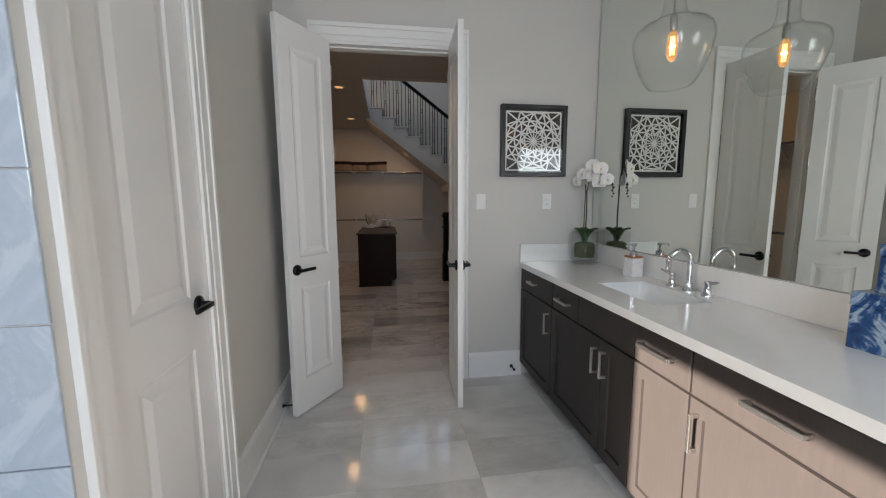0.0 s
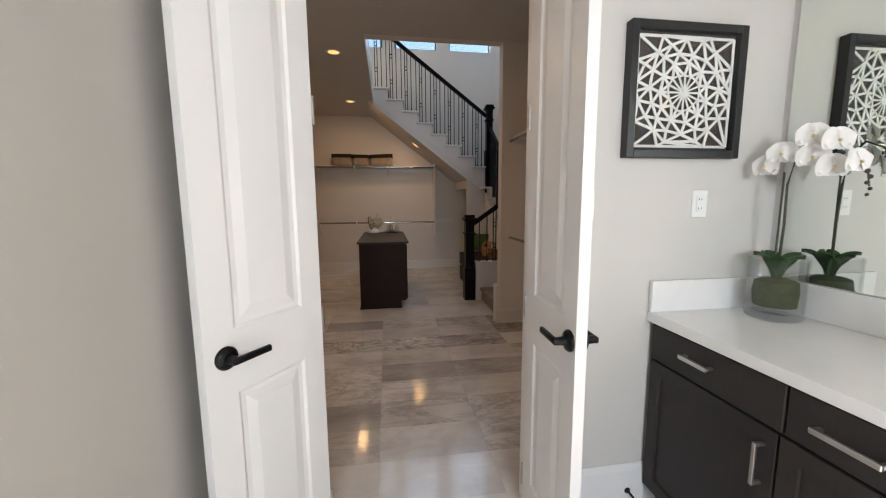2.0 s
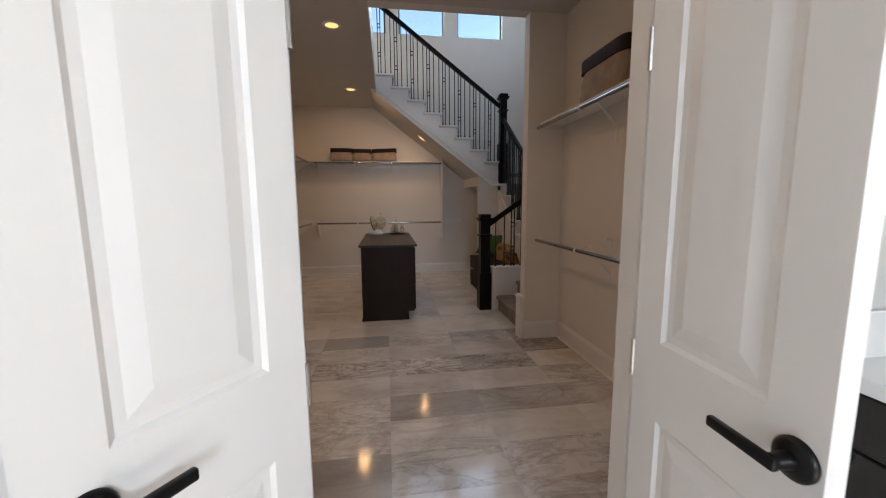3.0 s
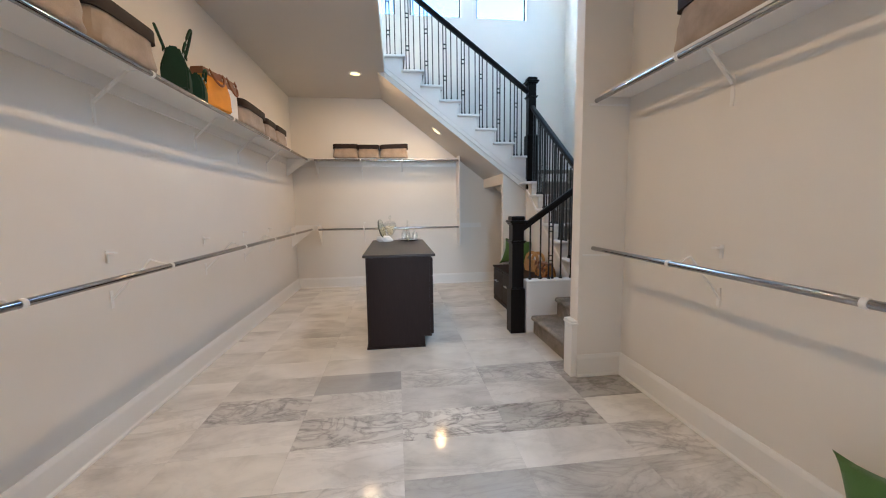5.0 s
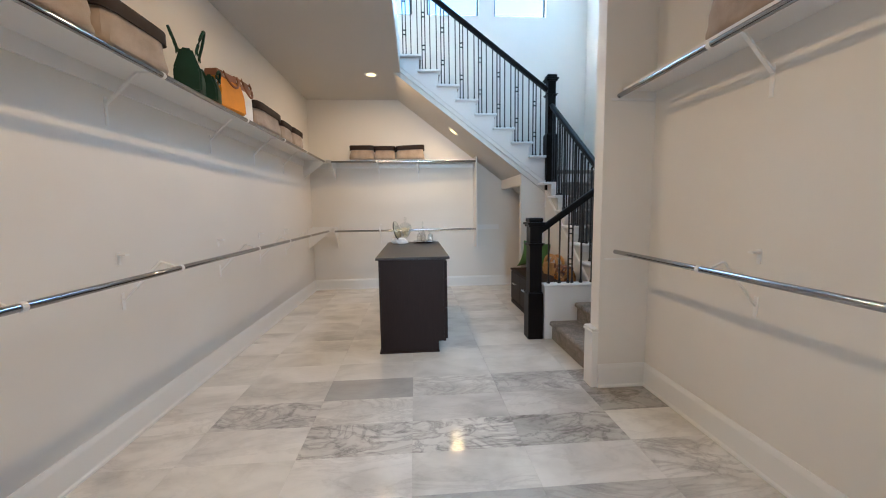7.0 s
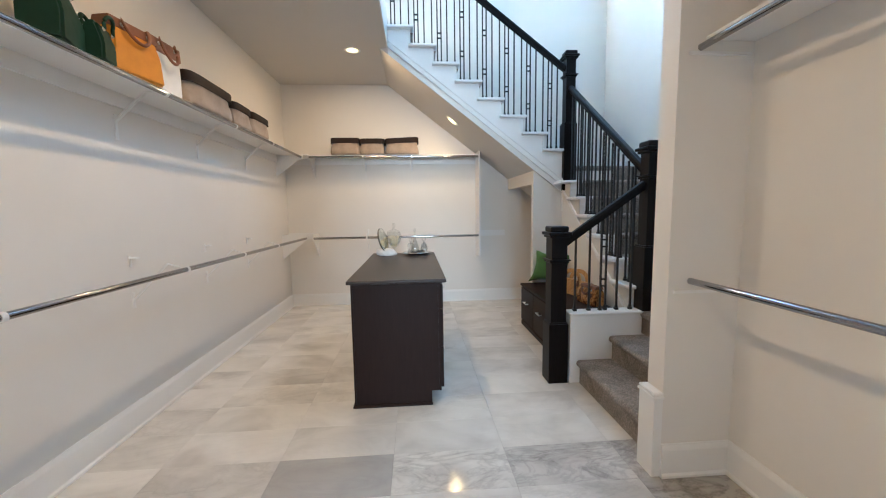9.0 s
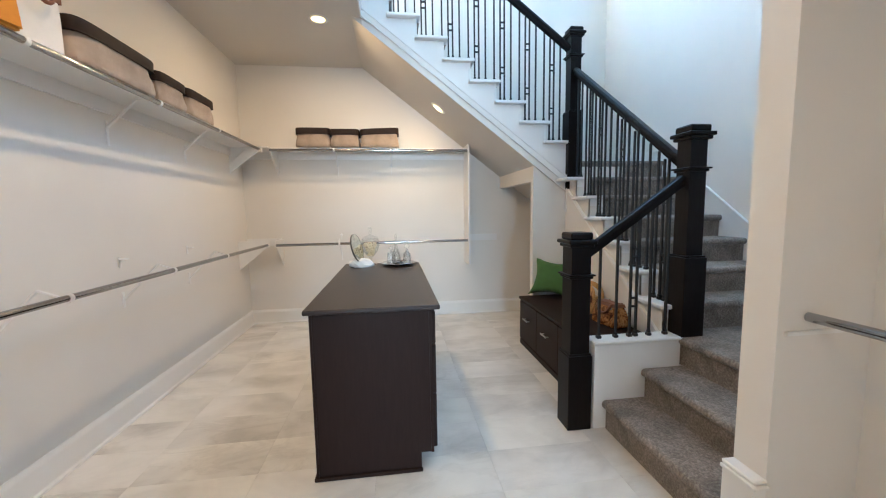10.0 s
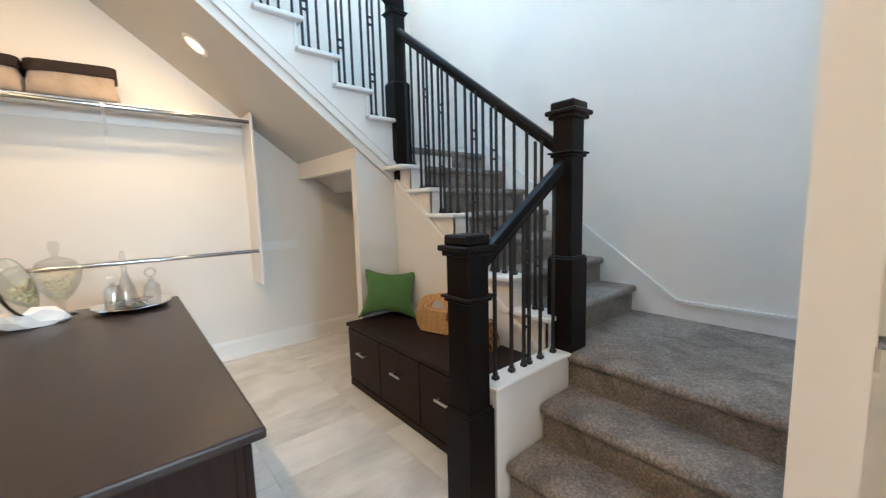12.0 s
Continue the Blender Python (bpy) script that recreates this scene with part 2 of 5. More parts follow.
# pale tile, with the window's blue skylight mixed into these stops
M_TILEWALL = resin_mat("shower_tile", [(0.35, (0.46, 0.52, 0.59)), (0.5, (0.40, 0.46, 0.53)), (0.6, (0.49, 0.55, 0.61))], 3)
M_POTPOURRI = surface("dried_petals", (0.76, 0.66, 0.46), 0.8, vary=0.14, scale=40, grain=60, relief=0.8, depth=0.008)
M_CAN = glow_mat("downlight_glow", (1.0, 0.56, 0.19), 0.085)
M_BULB = glow_mat("filament_glow", (1.0, 0.50, 0.16), 0.9)
M_AMBER, _, amber = node_mat("amber_bulb_glass")
amber.inputs["Base Color"].default_value = (1.0, 0.62, 0.30, 1)
amber.inputs["Roughness"].default_value = 0.16
amber.inputs["IOR"].default_value = 1.08
amber.inputs["Transmission Weight"].default_value = 1.0
amber.inputs["Emission Color"].default_value = (1.0, 0.50, 0.19, 1)
amber.inputs["Emission Strength"].default_value = 0.035
M_BAMBOO = dark_wood("bamboo_slats", (0.40, 0.22, 0.075), (0.60, 0.36, 0.14), 0.45, 0.3)
M_SNAKE = resin_mat("mottled_leather", [(0.40, (0.055, 0.018, 0.008)), (0.47, (0.24, 0.095, 0.028)), (0.56, (0.46, 0.23, 0.08)), (0.62, (0.16, 0.06, 0.02))], 9)
M_BRONZE = surface("dark_bronze", (0.10, 0.095, 0.085), 0.3, 1.0, vary=0.1, scale=20, relief=0)
M_RUBBER = surface("black_rubber", (0.012, 0.012, 0.012), 0.7, relief=0)
M_WINFRAME = surface("window_frame_dark", (0.05, 0.05, 0.055), 0.4, vary=0.05)

# ---- mesh helpers ----


def box(bm, x0, x1, y0, y1, z0, z1, bevel=0.0, seg=1):
    vs = [bm.verts.new(p) for p in ((x0, y0, z0), (x1, y0, z0), (x1, y1, z0), (x0, y1, z0), (x0, y0, z1), (x1, y0, z1), (x1, y1, z1), (x0, y1, z1))]
    fs = [bm.faces.new([vs[i] for i in f]) for f in ((3, 2, 1, 0), (4, 5, 6, 7), (0, 1, 5, 4), (1, 2, 6, 5), (2, 3, 7, 6), (3, 0, 4, 7))]
    if bevel:
        es = list({e for f in fs for e in f.edges})
        bmesh.ops.bevel(bm, geom=es, offset=bevel, segments=seg, affect="EDGES", profile=0.5)
    return bm


def boxes(*rows, bevel=0.0):
    bm = bmesh.new()
    for r in rows:
        box(bm, *r, bevel=bevel)
    return bm


def prism(pts, lo, hi, axis="y"):
    """Extrude a polygon of (a, z) along an axis; a is x for axis y, y for axis x."""
    bm = bmesh.new()
    at = (lambda a, z, w: (a, w, z)) if axis == "y" else ((lambda a, z, w: (w, a, z)) if axis == "x" else (lambda a, z, w: (a, z, w)))
    lo_v = [bm.verts.new(at(a, z, lo)) for a, z in pts]
    hi_v = [bm.verts.new(at(a, z, hi)) for a, z in pts]
    bm.faces.new(lo_v)
    bm.faces.new(list(reversed(hi_v)))
    n = len(pts)
    for i in range(n):
        bm.faces.new((lo_v[i], hi_v[i], hi_v[(i + 1) % n], lo_v[(i + 1) % n]))
    bmesh.ops.recalc_face_normals(bm, faces=bm.faces)
    return bm


def lathe(bm, prof, cx=0.0, cy=0.0, seg=24):
    """Turn a profile of (radius, z) round an upright axis."""
    rings = []
    for r, z in prof:
        if r < 1e-5:
            rings.append([bm.verts.new((cx, cy, z))])
        else:
            rings.append([bm.verts.new((cx + r * math.cos(2 * math.pi * k / seg), cy + r * math.sin(2 * math.pi * k / seg), z)) for k in range(seg)])
    for a, b in zip(rings, rings[1:]):
        for k in range(seg):
            q = [a[k % len(a)], a[(k + 1) % len(a)], b[(k + 1) % len(b)], b[k % len(b)]]
            q = list(dict.fromkeys(q))
            if len(q) > 2:
                bm.faces.new(q)
    return bm


def tube(bm, path, radius, seg=10, taper=None):
    """A round bar along points."""
    path = [Vector(p) for p in path]
    rings = []
    up = Vector((0, 0, 1))
    for i, p in enumerate(path):
        d = (path[min(i + 1, len(path) - 1)] - path[max(i - 1, 0)]).normalized()
        side = d.cross(up if abs(d.z) < 0.95 else Vector((1, 0, 0))).normalized()
        top = side.cross(d)
        r = radius if taper is None else radius * (1 + (taper - 1) * i / (len(path) - 1))
        rings.append([bm.verts.new(p + r * (math.cos(2 * math.pi * k / seg) * side + math.sin(2 * math.pi * k / seg) * top)) for k in range(seg)])
    for a, b in zip(rings, rings[1:]):
        for k in range(seg):
            bm.faces.new((a[k], a[(k + 1) % seg], b[(k + 1) % seg], b[k]))
    bm.faces.new(list(reversed(rings[0])))
    bm.faces.new(rings[-1])
    return bm


def bar(bm, p, q, w, h):
    """A square bar between two points."""
    p, q = Vector(p), Vector(q)
    d = (q - p).normalized()
    side = d.cross(Vector((0, 0, 1)) if abs(d.z) < 0.95 else Vector((1, 0, 0))).normalized() * (w / 2)
    top = side.normalized().cross(d) * (h / 2)
    vs = [bm.verts.new(e + a * side + b * top) for e in (p, q) for a, b in ((-1, -1), (1, -1), (1, 1), (-1, 1))]
    for f in ((3, 2, 1, 0), (4, 5, 6, 7), (0, 1, 5, 4), (1, 2, 6, 5), (2, 3, 7, 6), (3, 0, 4, 7)):
        bm.faces.new([vs[i] for i in f])
    return bm


def arc(cx, cy, r, a0, a1, n=8):
    return [(cx + r * math.cos(radians(a0 + (a1 - a0) * k / n)), cy + r * math.sin(radians(a0 + (a1 - a0) * k / n))) for k in range(n + 1)]


def mesh_of(name, bm, material, smooth=False):
    bmesh.ops.recalc_face_normals(bm, faces=bm.faces)
    me = bpy.data.meshes.new(name)
    bm.to_mesh(me)
    bm.free()
    me.materials.append(material)
    if smooth:
        for p in me.polygons:
            p.use_smooth = True
        me.set_sharp_from_angle(angle=radians(40))
    return me


def part(name, bm, material, parent, label="", smooth=False, m=None):
    ob = new(name, mesh_of(name, bm, material, smooth))
    ob.parent = parent
    if m is not None:
        ob.matrix_local = m
    return tagged(ob, label)


def thing(name, label, category, group="", m=None):
    ob = new(name)
    ob.empty_display_size = 0.1
    if m is not None:
        ob.matrix_world = m
    return tagged(ob, label, category, group)


def solid(name, bm, material, label, category, group="", smooth=False, m=None):
    ob = new(name, mesh_of(name, bm, material, smooth))
    if m is not None:
        ob.matrix_world = m
    return tagged(ob, label, category, group)


def structure(name, bm, material, label="", smooth=False):
    ob = new(name, mesh_of(name, bm, material, smooth))
    return tagged(ob, label, kind="structure")


# ---- plan, in metres ----
XL, XR = -1.73, 1.57            # closet side walls
YD0, YD1 = 3.01, 3.13           # wall between bathroom and closet
YF = 9.32                       # far wall
XS = 1.215                       # end of the stub wall
XW = 2.78                       # outer wall of the stairwell
DX0, DX1, DH = -0.335, 0.575, 2.455   # double door opening
XM = 1.66                       # mirror wall
XBL = -0.64                     # bathroom's short side wall
R = 0.1808                      # riser
TOP = 6.2
UPPER = 19 * R

# walls
structure("wall_door", boxes((-2.9, DX0, YD0, YD1, 0, CEIL), (DX1, XM + 0.2, YD0, YD1, 0, CEIL), (DX0, DX1, YD0, YD1, DH, CEIL)), M_BATH, "gray painted wall with a double doorway")
structure("wall_closet_near", boxes((XL - 0.1, DX0, YD1, YD1 + 0.01, 0, CEIL), (DX1, XR + 0.1, YD1, YD1 + 0.01, 0, CEIL), (DX0, DX1, YD1, YD1 + 0.01, DH, CEIL)), M_WALL, "off-white closet wall around the doorway")
structure("wall_west", boxes((XL - 0.12, XL, YD1, YF + 0.12, 0, CEIL)), M_WALL, "off-white painted closet wall")
structure("wall_east", boxes((XR, XR + 0.12, YD1, YS0, 0, CEIL)), M_WALL, "off-white painted closet wall")
structure("wall_stub", boxes((XS, XW + 0.12, YS0, YS1, 0, CEIL)), M_WALL, "off-white wall end beside the stairs")
structure("wall_north", boxes((XL, XW, YF, YF + 0.12, 0, 4.33), (-3.2, -0.86, YF, YF + 0.12, 4.33, TOP), (-0.04, 0.19, YF, YF + 0.12, 4.33, TOP), (1.01, 1.26, YF, YF + 0.12, 4.33, TOP),
          (2.10, XW, YF, YF + 0.12, 4.33, TOP), (-0.86, -0.04, YF, YF + 0.12, 5.55, TOP), (0.19, 1.01, YF, YF + 0.12, 5.55, TOP), (1.26, 2.10, YF, YF + 0.12, 5.55, TOP), (-3.2, XL, YF, YF + 0.12, UPPER, 4.33)), M_WALL, "tall off-white end wall with high windows")
# opening above the view, cut only for the added east daylight
structure("wall_stairwell", boxes((XW, XW + 0.12, YS0, YF + 0.12, 0, 4.45), (XW, XW + 0.12, YS0, YF + 0.12, 5.45, TOP), (XW, XW + 0.12, YS0, 6.3, 4.45, 5.45), (XW, XW + 0.12, 8.5, YF + 0.12, 4.45, 5.45)), M_WALL, "tall off-white stairwell wall with an added high opening")
structure("wall_upper_south", boxes((-0.22, XW, YS0, YS1, CEIL, TOP)), M_WALL, "off-white wall above the stub wall")
structure("wall_upper_west", boxes((-3.32, -3.2, 5.48, YF + 0.12, UPPER, TOP)), M_WALL, "off-white upper hall wall")
structure("wall_upper_hall", boxes((-3.2, -0.22, 5.48, 5.6, UPPER, TOP)), M_WALL, "off-white upper hall wall")
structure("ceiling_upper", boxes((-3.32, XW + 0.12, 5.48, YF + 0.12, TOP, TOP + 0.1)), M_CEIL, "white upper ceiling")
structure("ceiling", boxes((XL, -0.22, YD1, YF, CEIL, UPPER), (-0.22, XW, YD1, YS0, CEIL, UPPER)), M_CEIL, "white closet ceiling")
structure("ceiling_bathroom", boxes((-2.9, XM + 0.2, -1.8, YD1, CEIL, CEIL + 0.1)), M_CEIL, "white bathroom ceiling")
structure("fascia", boxes((-0.222, -0.212, YS1, 8.115, CEIL - 0.004, UPPER)), M_TRIM, "white edge of the upper floor")
structure("wall_mirror", boxes((XM, XM + 0.2, -1.8, YD0, 0, CEIL)), M_BATH, "gray bathroom wall behind the vanity")
# gap in the back wall is made up to hold the added lamp
structure("wall_bath_back", boxes((-2.9, -0.57, -1.92, -1.8, 0, CEIL), (0.57, XM, -1.92, -1.8, 0, CEIL), (-0.57, 0.57, -1.92, -1.8, 0, 1.43), (-0.57, 0.57, -1.92, -1.8, 2.47, CEIL)), M_BATH, "gray bathroom back wall with an added light opening")
structure("wall_bath_west", boxes((-2.9, -2.78, -1.8, -0.85, 0, CEIL), (-2.9, -2.78, 0.48, 1.2, 0, CEIL), (-2.9, -2.78, -0.85, 0.48, 0, 0.9), (-2.9, -2.78, -0.85, 0.48, 2.09, CEIL)), M_BATH, "gray bathroom wall with a window")
structure("wall_bath_side", boxes((XBL - 0.12, XBL, 1.14, 1.27, 0, CEIL), (XBL - 0.12, XBL, 1.27, 1.83, 2.44, CEIL), (XBL - 0.12, XBL, 1.83, YD0, 0, CEIL)), M_BATH, "gray bathroom wall with a closet door")
structure("wall_linen", boxes((-2.78, XBL - 0.12, 1.26, 1.36, 0, CEIL)), M_BATH, "gray wall of the linen closet")
structure("subfloor", boxes((-3.0, XW + 0.2, -2.0, YF + 0.2, -0.12, -0.006)), M_GROUT, "grout bed under the floor tiles")

# understair wall with the nook opening, stringer sides and sloping soffit
SOF = 0.765
structure("wall_nook", boxes((1.378, 1.46, 8.15, 8.22, 0, 1.76), (1.46, 1.75, 8.15, 8.22, 0, 1.70)), M_WALL, "off-white wall end under the stairs")
structure("nook_lintel", prism([(8.22, 1.61), (YF, 1.61), (YF, 1.86), (8.22, 1.86)], 1.378, 1.46, "x"), M_WALL, "off-white lintel over the nook under the stairs")
structure("nook_back_wall", boxes((XW - 0.5, XW - 0.45, 8.15, YF, 0, 1.75), (1.46, XW - 0.5, 8.17, 8.22, 0, 1.75)), M_WALL, "off-white wall inside the nook")
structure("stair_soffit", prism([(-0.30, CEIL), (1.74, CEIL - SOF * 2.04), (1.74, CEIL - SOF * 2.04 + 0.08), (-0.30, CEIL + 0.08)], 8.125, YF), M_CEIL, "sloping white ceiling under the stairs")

# baseboards
BB = 0.17


def baseboard(name, p, q, side, h=BB):
    """A moulded board along a wall from p to q; side is the unit step into the room."""
    bm = bmesh.new()
    prof = [(0, 0.0), (0.022, 0.0), (0.022, 0.012), (0.014, 0.022), (0.014, h - 0.03), (0.011, h - 0.018), (0.007, h - 0.008), (0.005, h), (0, h)]
    ends = [[bm.verts.new((e[0] + side[0] * a, e[1] + side[1] * a, z)) for a, z in prof] for e in (p, q)]
    n = len(prof)
    for i in range(n):
        bm.faces.new((ends[0][i], ends[1][i], ends[1][(i + 1) % n], ends[0][(i + 1) % n]))
    bm.faces.new(ends[0])
    bm.faces.new(list(reversed(ends[1])))
    return structure(name, bm, M_TRIM, "white moulded baseboard")


baseboard("baseboard", (XL, YD1), (XL, YF), (1, 0))
baseboard("baseboard", (XL, YF), (1.36, YF), (0, -1))
baseboard("baseboard", (1.36, YF), (XW - 0.5, YF), (0, -1))
baseboard("baseboard", (XR, YD1), (XR, YS0), (-1, 0))
baseboard("baseboard", (XS, YS0), (XR, YS0), (0, -1))
baseboard("baseboard", (1.378, 8.15), (1.378, 8.22), (-1, 0))
baseboard("baseboard", (DX1 + 0.1, YD0), (1.10, YD0), (0, -1), 0.20)
baseboard("baseboard", (XBL, 1.935), (XBL, YD0), (1, 0), 0.20)
baseboard("baseboard", (XBL + 0.02, YD0), (DX0 - 0.1, YD0), (0, -1), 0.20)

# end of the stair skirting on the stub wall
bm = boxes((1.172, XS, YS0 - 0.002, YS1, 0, 0.405))
box(bm, 1.158, XS, YS0 - 0.016, YS1, 0.405, 0.420, 0.004)
box(bm, 1.164, XS, YS0 - 0.009, YS1, 0.420, 0.436, 0.005)
structure("trim", bm, M_TRIM, "white capped end of the stair skirting")


# door casings
def casing(name, wall, a0, a1, h, out, w=0.09, head=0.115):
    """Moulded casing round an opening in a wall (axis, place); out is the way it stands proud."""
    axis, at = wall
    bm = bmesh.new()

    def strip(a, b, z0, z1, d0, d1):
        lo, hi = sorted((at, at + out * d1))
        if axis == "y":
            box(bm, a, b, lo, hi, z0, z1, 0.002)
        else:
            box(bm, lo, hi, a, b, z0, z1, 0.002)

    for s, a in ((-1, a0), (1, a1)):
        for f0, f1, d in ((0.0, 0.30, 0.012), (0.30, 0.80, 0.016), (0.80, 1.0, 0.022)):
            x0, x1 = sorted((a + s * w * f0, a + s * w * f1))
            strip(x0, x1, 0, h if f1 < 1 else h + head, 0, d)
    for f0, f1, d in ((0.0, 0.30, 0.012), (0.30, 0.75, 0.016), (0.75, 1.0, 0.024)):
        strip(a0 - w * 0.8, a1 + w * 0.8, h + head * f0, h + head * f1, 0, d)
    return structure(name, bm, M_TRIM, "white moulded door casing")


casing("trim", ("y", YD0), DX0, DX1, DH, -1)
casing("trim", ("y", YD1 + 0.01), DX0, DX1, DH, 1)
casing("trim", ("x", XBL), 1.27, 1.83, 2.44, 1, 0.10)
structure("trim", boxes((DX0 - 0.001, DX0 + 0.016, YD0 - 0.004, YD1 + 0.014, 0, DH), (DX1 - 0.016, DX1 + 0.001, YD0 - 0.004, YD1 + 0.014, 0, DH), (DX0 + 0.016, DX1 - 0.016, YD0 - 0.004, YD1 + 0.014, DH - 0.018, DH + 0.001),
          (DX0 + 0.016, DX0 + 0.026, YD0 + 0.045, YD0 + 0.085, 0, DH - 0.018), (DX1 - 0.026, DX1 - 0.016, YD0 + 0.045, YD0 + 0.085, 0, DH - 0.018), (DX0 + 0.026, DX1 - 0.026, YD0 + 0.045, YD0 + 0.085, DH - 0.028, DH - 0.018)), M_TRIM, "white door jamb")


# ---- doors ----
def panel_side(bm, x0, x1, z0, z1, y, out):
    """A moulded raised panel on the face at y: sunk groove, sloped raise."""
    rings = []
    for inset, d in ((0, 0), (0.010, -0.006), (0.026, -0.007), (0.060, -0.001)):
        rings.append([bm.verts.new((a, y + out * d, b)) for a, b in ((x0 + inset, z0 + inset), (x1 - inset, z0 + inset), (x1 - inset, z1 - inset), (x0 + inset, z1 - inset))])
    for a, b in zip(rings, rings[1:]):
        for k in range(4):
            bm.faces.new((a[k], a[(k + 1) % 4], b[(k + 1) % 4], b[k]))
    bm.faces.new(rings[-1])


def leaf_mesh(w, h, th, stile):
    """A two-panel leaf: hinge edge at x 0, thickness from y 0 to th."""
    bm = bmesh.new()
    zs = [0.0, 0.22, 0.83, 1.02, h - 0.14, h]
    xs = [0.0, stile, w - stile, w]
    for y, out in ((0.0, -1), (th, 1)):
        for i in range(3):
            for j in range(5):
                if i == 1 and j in (1, 3):
                    panel_side(bm, xs[i], xs[i + 1], zs[j], zs[j + 1], y, out)
                    continue
                vs = [bm.verts.new(p) for p in ((xs[i], y, zs[j]), (xs[i + 1], y, zs[j]), (xs[i + 1], y, zs[j + 1]), (xs[i], y, zs[j + 1]))]
                bm.faces.new(vs)
    for a, b in (((0, 0), (0, h)), ((0, h), (w, h)), ((w, h), (w, 0)), ((w, 0), (0, 0))):
        vs = [bm.verts.new((a[0], 0, a[1])), bm.verts.new((b[0], 0, b[1])), bm.verts.new((b[0], th, b[1])), bm.verts.new((a[0], th, a[1]))]
        bm.faces.new(vs)
    bmesh.ops.remove_doubles(bm, verts=bm.verts, dist=0.0004)
    return bm


def lever(door, x, z, y, out, toward):
    """A round rose and a flat lever on one side of a leaf."""
    rose = bmesh.new()
    lathe(rose, [(0.0, 0.0), (0.034, 0.0), (0.034, 0.006), (0.029, 0.012), (0.014, 0.015), (0.012, 0.045), (0.0, 0.046)], seg=28)
    bmesh.ops.transform(rose, matrix=pose(x, y, z, 90 if out < 0 else -90), verts=rose.verts)
    h = part("door_handle", rose, M_BLACK, door, "black lever handle", True)
    bm = bmesh.new()
    a, b = sorted((x - toward * 0.012, x + toward * 0.112))
    ya, yb = sorted((y + out * 0.040, y + out * 0.054))
    box(bm, a, b, ya, yb, z - 0.010, z + 0.010, 0.004, 2)
    part("lever", bm, M_BLACK, h, "", True)


def door(name, w, h, stile, m, label, sides=(1, 1), lz=0.925, backset=0.062):
    d = thing(name, label, "door", m=m)
    d["kind"] = "structure"
    part("leaf", leaf_mesh(w, h, 0.035, stile), M_DOOR, d)
    if sides[0]:
        lever(d, w - backset, lz, 0.0, -1, -1)
    if sides[1]:
        lever(d, w - backset, lz, 0.035, 1, -1)
    for hz in (0.2, 0.95, 1.7, h - 0.2):
        bm = boxes((-0.006, 0.004, 0.002, 0.033, hz - 0.045, hz + 0.045))
        tube(bm, [(-0.004, 0.036, hz - 0.048), (-0.004, 0.036, hz + 0.048)], 0.006, 8)
        part("hinge", bm, M_NICKEL, d)
    return d


LEAF = 0.44
door("door_1", LEAF, 2.43, 0.092, pose(DX0 + 0.02, YD0 - 0.006, 0.012, 0, 0, -124), "white two-panel door leaf swung open into the bathroom", lz=0.945)
rd = door("door_2", LEAF, 2.43, 0.092, pose(DX1 - 0.02, YD0 - 0.006, 0.012, 0, 0, 180 + 88) @ Matrix.Diagonal((1, -1, 1, 1)), "white two-panel door leaf standing open at right angles", lz=0.958, backset=0.040)
door("door_3", 0.55, 2.42, 0.11, pose(XBL - 0.045, 1.275, 0.010, 0, 0, 90) @ Matrix.Diagonal((1, -1, 1, 1)), "white closed linen closet door with a black lever", sides=(0, 1), lz=0.985)

# ---- staircase ----
stairs = thing("staircase", "carpeted staircase with white stringers and dark carpet", "staircase")
stairs["kind"] = "structure"


def step_profile(run, rise, nose=0.028, th=0.05):
    """Side view of a carpeted step, ascending along +x: rounded nose, riser below."""
    pts = [(run + 0.02, 0.0), (run + 0.02, rise)]
    r = th / 2
    pts += [(-nose + r, rise)] + [(-nose + r + r * math.cos(radians(a)), rise - r + r * math.sin(radians(a))) for a in (105, 125, 145, 165, 185, 205, 225, 245, 262)]
    pts += [(0.0, rise - th - 0.002), (0.0, 0.0)]
    return pts


def carpet_step(x, y, z0, run, width, turn):
    bm = prism(step_profile(run, R), 0.0, width)
    ob = part("carpet_step", bm, M_CARPET, stairs, "", True, pose(x, y, z0, 0, 0, turn))
    return ob


Y2 = [6.72 + 0.24 * k for k in range(7)]         # risers of the second flight; the last is the upper landing
X3 = [1.73 - 0.243 * k for k in range(9)]        # risers of the third flight
for k, (x, run) in enumerate(((1.26, 0.25), (1.51, 0.25))):
    carpet_step(x, YS1, R * k, run + (0.3 if k == 0 else 0.0), 6.61 - YS1, 0)
carpet_step(1.76, YS1, R * 2, XW - 1.78, 6.72 - YS1 + 0.02, 0)
for k in range(6):
    carpet_step(XW, Y2[k] + 0.02, R * (3 + k), 0.24, XW - 1.84, 90)
carpet_step(XW, Y2[6] + 0.02, R * 9, YF - Y2[6] - 0.05, XW - 1.84, 90)
for k in range(8):
    carpet_step(X3[k], YF, R * (10 + k), 0.243, YF - 8.20, 180)
